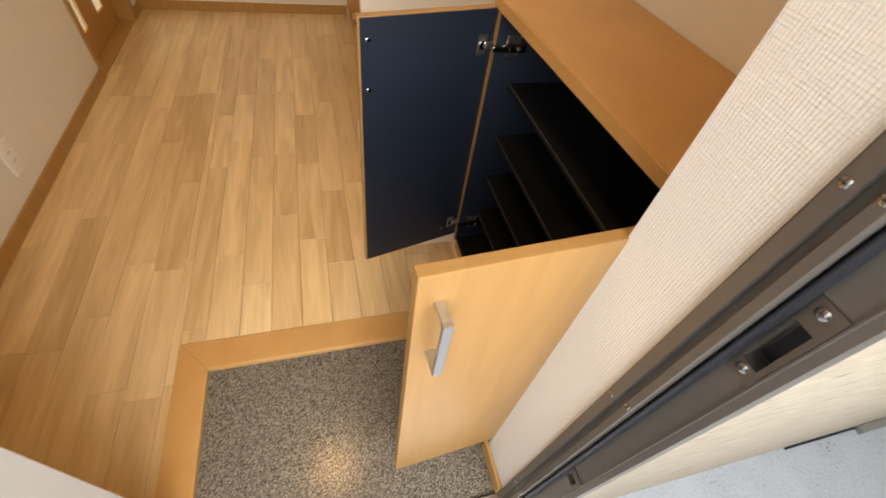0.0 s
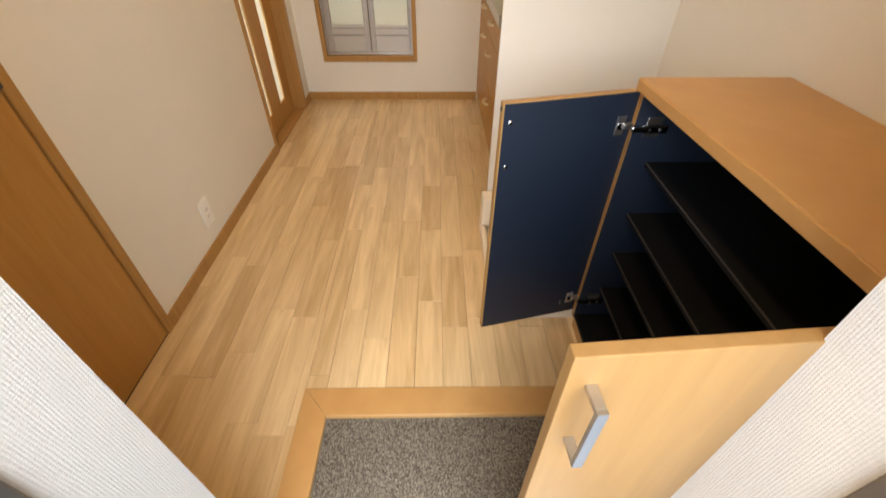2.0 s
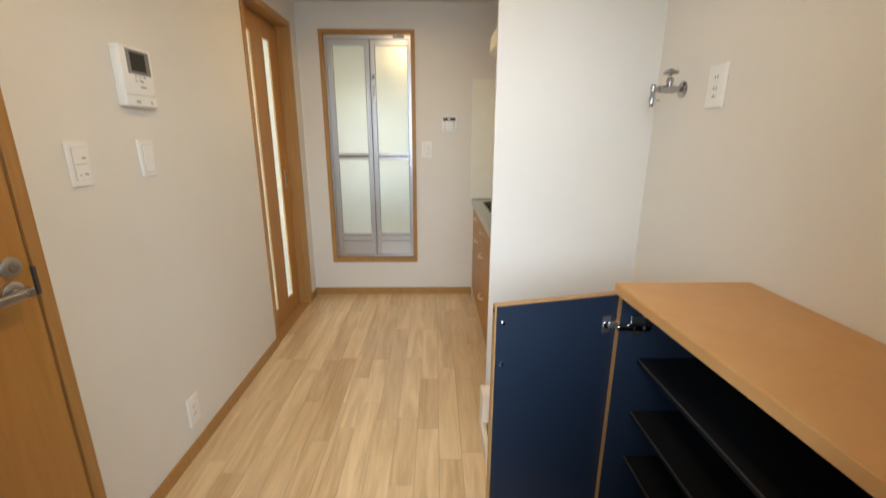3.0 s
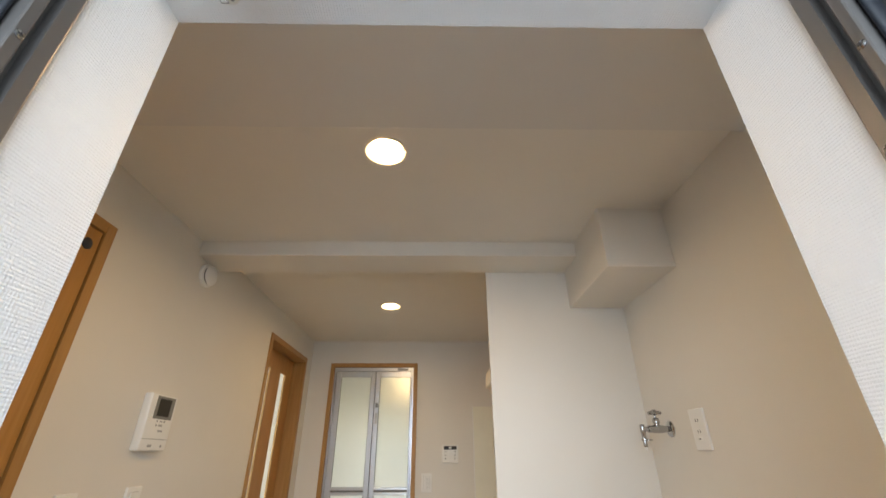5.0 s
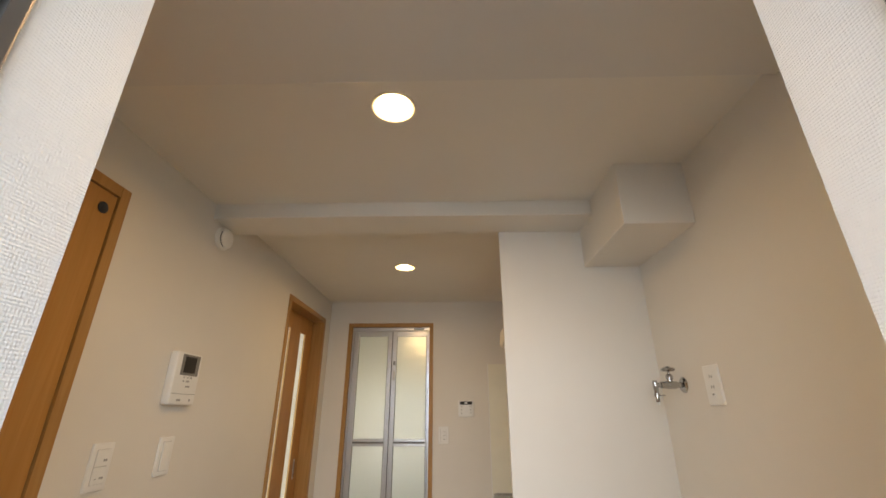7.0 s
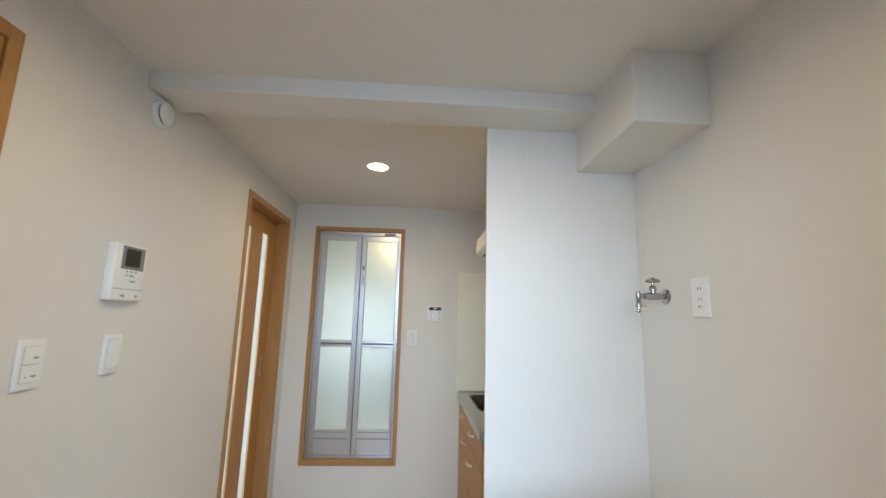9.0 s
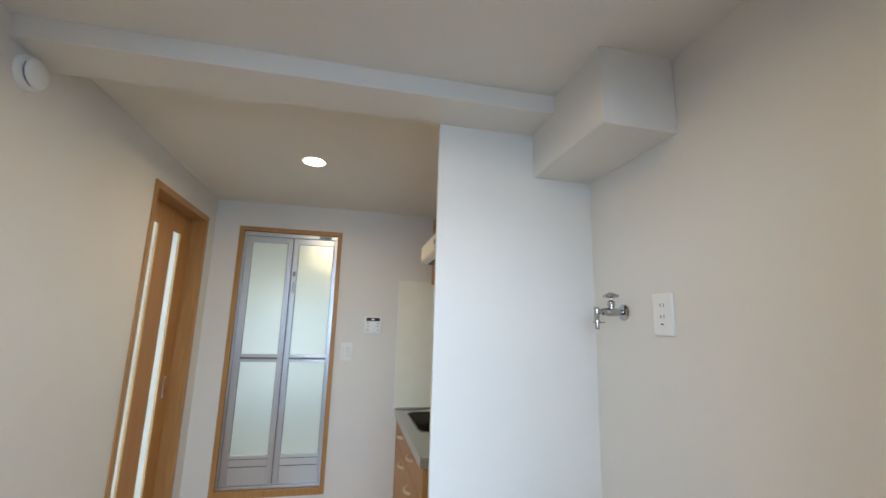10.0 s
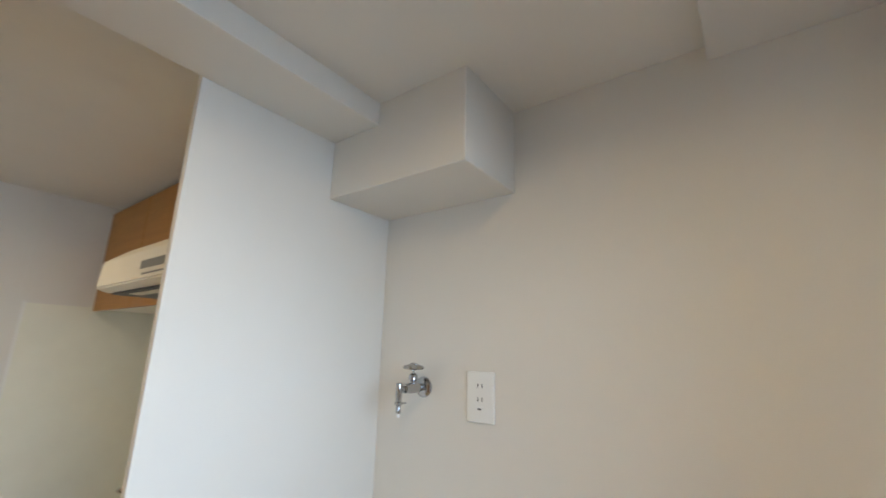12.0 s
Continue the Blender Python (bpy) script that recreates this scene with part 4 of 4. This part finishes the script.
alarm = thing("heat_alarm", (XL, 1.545, 2.052), "round white heat alarm on the wall under the beam", "alarm")
part("base", turned([(0.0, 0.0), (0.050, 0.0), (0.050, 0.012), (0.046, 0.015), (0.0, 0.015)], pose(0, 0, 0, 0, 90, 0), 32), WHITE, alarm, smooth=True, local=True)
part("slot_ring", turned([(0.037, 0.014), (0.037, 0.023), (0.0, 0.023)], pose(0, 0, 0, 0, 90, 0), 32), GREYPL, alarm, smooth=True, local=True)
part("cover", turned([(0.040, 0.022), (0.043, 0.024), (0.043, 0.028), (0.038, 0.033), (0.018, 0.036), (0.0, 0.036)], pose(0, 0, 0, 0, 90, 0), 32), WHITE, alarm, smooth=True, local=True)

# ---- downlights ----


def downlight(at, label):
    o = thing("downlight", at, label, "ceiling light", "downlights")
    part("ring", turned([(0.0565, 0.004), (0.0575, -0.001), (0.061, -0.003), (0.066, -0.002), (0.067, 0.0018)], None, 48), CREAM, o, smooth=True, local=True)
    part("reflector", turned([(0.0565, 0.003), (0.0545, 0.007), (0.051, 0.012), (0.048, 0.017), (0.046, 0.062), (0.0, 0.062)], None, 48), REFLECTOR, o, "shiny reflector cup", smooth=True, local=True)
    part("bulb", turned([(0.0, 0.0165), (0.016, 0.0175), (0.029, 0.0215), (0.036, 0.030), (0.034, 0.0615)], None, 32), BULB, o, "lit warm bulb", smooth=True, local=True)
    return o


downlight((-0.195, 0.870, CH - 0.002), "lit warm recessed downlight in the hall ceiling")
downlight((-0.329, 2.378, CK - 0.002), "lit warm recessed downlight in the kitchen ceiling")

# ---- kitchen ----
structure("kitchen_panel_back", boxes((0.245, XR - 0.006, YB - 0.006, YB - 0.0002, 0.79, 1.694)), PANEL, "glossy cream kitchen wall panel", "wall panel")
structure("kitchen_panel_side", boxes((XR - 0.006, XR - 0.0002, 1.661, YB - 0.007, 0.79, 1.694)), PANEL, "glossy cream kitchen wall panel", "wall panel")
structure("kitchen_wall_filler", boxes((0.222, XR, YB - 0.004, YB - 0.0002, 1.6945, 2.166)), PAPER, "off-white papered filler above the kitchen panel", "wall panel")

structure("kitchen_panel_trim", boxes((0.238, 0.2448, YB - 0.008, YB - 0.0002, 0.79, 1.700), bevel=0.001), WHITE, "white edge trim of the kitchen panel", "trim")

KX0, KY0, KY1, KT = 0.250, 2.175, YB - 0.008, 0.800
unit = thing("kitchen_unit", (0.52, 2.72, 0.0), "brown wood kitchen base unit with cream handles", "kitchen unit")
part("body", boxes((KX0 + 0.034, XR - 0.008, KY0 + 0.004, KY1, 0.06, 0.610)), KITCHEN_WOOD, unit)
part("plinth", boxes((KX0 + 0.060, XR - 0.008, KY0 + 0.010, KY1, 0.0005, 0.0595)), KITCHEN_WOOD, unit)
part("end_panel", boxes((KX0 + 0.034, XR - 0.008, KY0 + 0.003, KY0 + 0.0215, 0.611, KT - 0.046)), KITCHEN_WOOD, unit)


def front(y0, y1, z0, z1, nm, hy, hz):
    f = part(nm, boxes((KX0 + 0.014, KX0 + 0.033, y0 + 0.002, y1 - 0.002, z0 + 0.002, z1 - 0.002), bevel=0.0015), KITCHEN_WOOD, unit)
    bm = bmesh.new()
    rows = []
    for k in range(9):
        a = math.pi * k / 8
        c = Vector((KX0 + 0.014 - 0.026 * math.sin(a), hy - 0.048 * math.cos(a), hz))
        n = Vector((-math.sin(a), -math.cos(a), 0)) * 0.0045
        rows.append([bm.verts.new(c + n * sx + Vector((0, 0, sz * 0.006))) for sx, sz in ((-1, -1), (1, -1), (1, 1), (-1, 1))])
    for a, b in zip(rows, rows[1:]):
        for k in range(4):
            bm.faces.new((a[k], a[(k + 1) % 4], b[(k + 1) % 4], b[k]))
    bm.faces.new(rows[0])
    bm.faces.new(rows[-1])
    part("handle", bm, HANDLE_CREAM, f, "cream plastic bow handle", smooth=True)


front(2.745, KY1, 0.610, KT - 0.047, "drawer_front", 2.93, 0.705)
front(2.745, KY1, 0.065, 0.610, "cupboard_door", 2.86, 0.560)
front(KY0 + 0.003, 2.745, 0.610, KT - 0.047, "drawer_front", 2.52, 0.700)
front(KY0 + 0.003, 2.745, 0.340, 0.610, "drawer_front", 2.57, 0.530)
front(KY0 + 0.003, 2.745, 0.065, 0.340, "drawer_front", 2.52, 0.270)

top = thing("steel_worktop", (0.52, 2.72, KT - 0.045), "stainless steel worktop with a deep sink bowl", "worktop")
sx0, sx1, sy0, sy1 = 0.325, 0.700, 2.620, 3.150
bm = boxes((KX0, sx0, KY0, KY1, KT - 0.045, KT), (sx1, XR - 0.007, KY0, KY1, KT - 0.045, KT), (sx0, sx1, KY0, sy0, KT - 0.045, KT), (sx0, sx1, sy1, KY1, KT - 0.045, KT))
part("deck", bm, STEEL, top)
part("front_lip", boxes((KX0 - 0.003, KX0 + 0.010, KY0, KY1, KT + 0.0002, KT + 0.005), bevel=0.002), STEEL, top)
part("back_lip", boxes((KX0 + 0.012, XR - 0.007, KY1 - 0.012, KY1, KT + 0.0002, KT + 0.010), bevel=0.003), STEEL, top)
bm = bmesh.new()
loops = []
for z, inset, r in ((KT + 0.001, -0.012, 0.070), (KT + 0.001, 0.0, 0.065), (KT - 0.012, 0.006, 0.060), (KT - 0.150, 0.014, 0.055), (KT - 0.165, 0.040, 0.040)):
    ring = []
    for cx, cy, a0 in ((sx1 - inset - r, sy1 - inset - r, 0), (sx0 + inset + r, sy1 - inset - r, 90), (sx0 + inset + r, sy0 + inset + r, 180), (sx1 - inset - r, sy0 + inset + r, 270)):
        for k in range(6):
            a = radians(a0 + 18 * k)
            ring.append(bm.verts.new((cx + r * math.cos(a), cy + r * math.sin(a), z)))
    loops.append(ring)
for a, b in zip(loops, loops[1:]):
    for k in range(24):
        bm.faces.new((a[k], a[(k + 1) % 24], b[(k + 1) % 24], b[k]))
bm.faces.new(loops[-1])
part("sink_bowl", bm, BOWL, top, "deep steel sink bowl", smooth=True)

kt = thing("kitchen_tap", (0.735, 2.93, KT), "chrome kitchen tap on the steel worktop", "tap")
part("base", turned([(0.0, 0.0), (0.024, 0.0), (0.024, 0.006), (0.017, 0.012), (0.017, 0.055), (0.012, 0.062), (0.0, 0.062)], pose(0.735, 2.93, KT + 0.0005)), CHROME, kt, smooth=True)
part("spout", turned([(0.009, 0.0), (0.009, 0.150), (0.007, 0.155), (0.0, 0.155)], pose(0.735, 2.93, KT + 0.045, 0, -52, 0), 16), CHROME, kt, smooth=True)
part("lever", boxes((0.715, 0.755, 2.90, 2.96, KT + 0.064, KT + 0.072), bevel=0.003), CHROME, kt)

wc = thing("wall_cupboard", (0.64, 2.5, 1.676), "brown wood wall cupboard above the kitchen", "cupboard")
part("body", boxes((0.499, XR - 0.001, 1.662, YB - 0.005, 1.684, 2.164)), CREAM, wc)
for y0, y1 in ((2.31, 2.79), (2.79, YB - 0.006)):
    part("door", boxes((0.480, 0.4985, y0 + 0.0015, y1 - 0.0015, 1.676, 2.165), bevel=0.0015), KITCHEN_WOOD, wc)
part("hood_panel", boxes((0.480, 0.4985, 1.662, 2.3085, 1.676, 2.165), bevel=0.0015), KITCHEN_WOOD, wc)

hood = thing("range_hood", (0.35, 2.0, 1.676), "cream shallow range hood with dark underside", "range hood")
hy0, hy1 = 1.664, 2.275
bm = prism([(0.236, 1.688), (0.240, 1.765), (0.300, 1.815), (0.4795, 1.925), (0.4795, 1.682), (0.262, 1.678)], "y", hy0, hy1)
bmesh.ops.bevel(bm, geom=[e for e in bm.edges if abs(e.verts[0].co.y - e.verts[1].co.y) > 0.1], offset=0.004, segments=2, affect="EDGES")
part("shell", bm, CREAM, hood)
part("underside", boxes((0.270, 0.470, hy0 + 0.03, hy1 - 0.03, 1.672, 1.6785)), RUBBER, hood, "dark filter underside")
part("light_strip", boxes((0.285, 0.315, hy0 + 0.10, hy1 - 0.12, 1.670, 1.6718)), CREAM, hood)
part("switch_strip", boxes((0.2352, 0.2395, 1.80, 1.945, 1.716, 1.736), (0.2352, 0.2395, 1.80, 1.93, 1.700, 1.704)), GREYPL, hood, "grey switch strip")

# ---- floor strips, one by one ----
PITCH, X0 = 0.0955, -0.410 - 7 * 0.0955
rng = random.Random(11)
plank_meshes = {}


def plank_mesh(w, l):
    key = (round(w, 3), round(l, 3))
    if key not in plank_meshes:
        c, h = 0.0012, 0.004
        bm = bmesh.new()
        lo = [bm.verts.new(p) for p in ((0, 0, -h), (w, 0, -h), (w, l, -h), (0, l, -h))]
        mid = [bm.verts.new((p[0], p[1], -c)) for p in ((0, 0), (w, 0), (w, l), (0, l))]
        hi = [bm.verts.new(p) for p in ((c, c, 0), (w - c, c, 0), (w - c, l - c, 0), (c, l - c, 0))]
        for a, b in ((lo, mid), (mid, hi)):
            for k in range(4):
                bm.faces.new((a[k], a[(k + 1) % 4], b[(k + 1) % 4], b[k]))
        bm.faces.new(hi)
        plank_meshes[key] = mesh_of("plank", bm, PLANK)
    return plank_meshes[key]


k = 0
while X0 + k * PITCH < XR:
    xa, xb = max(X0 + k * PITCH, XL), min(X0 + (k + 1) * PITCH, XR)
    cuts = [(xa, xb, YF if xa < KX - 0.001 else KY + 0.001)]
    if xa < KX - 0.001 < xb - 0.002:
        cuts = [(xa, KX, YF), (KX, xb, KY + 0.001)]
    for xs, xe, start in cuts:
        if xe - xs < 0.004:
            continue
        y = start - rng.choice((0.08, 0.17, 0.26, 0.35, 0.44))
        while y < YB:
            length = rng.choice((0.40, 0.46, 0.55, 0.60, 0.70, 0.80))
            a, b = max(y, start), min(y + length, YB)
            y += length
            if b - a < 0.02:
                continue
            ob = new("plank", plank_mesh(xe - xs - 0.0007, b - a - 0.0007))
            ob.parent, ob.location = floor, (xs + 0.0004, a + 0.0004, 0.0)
    k += 1
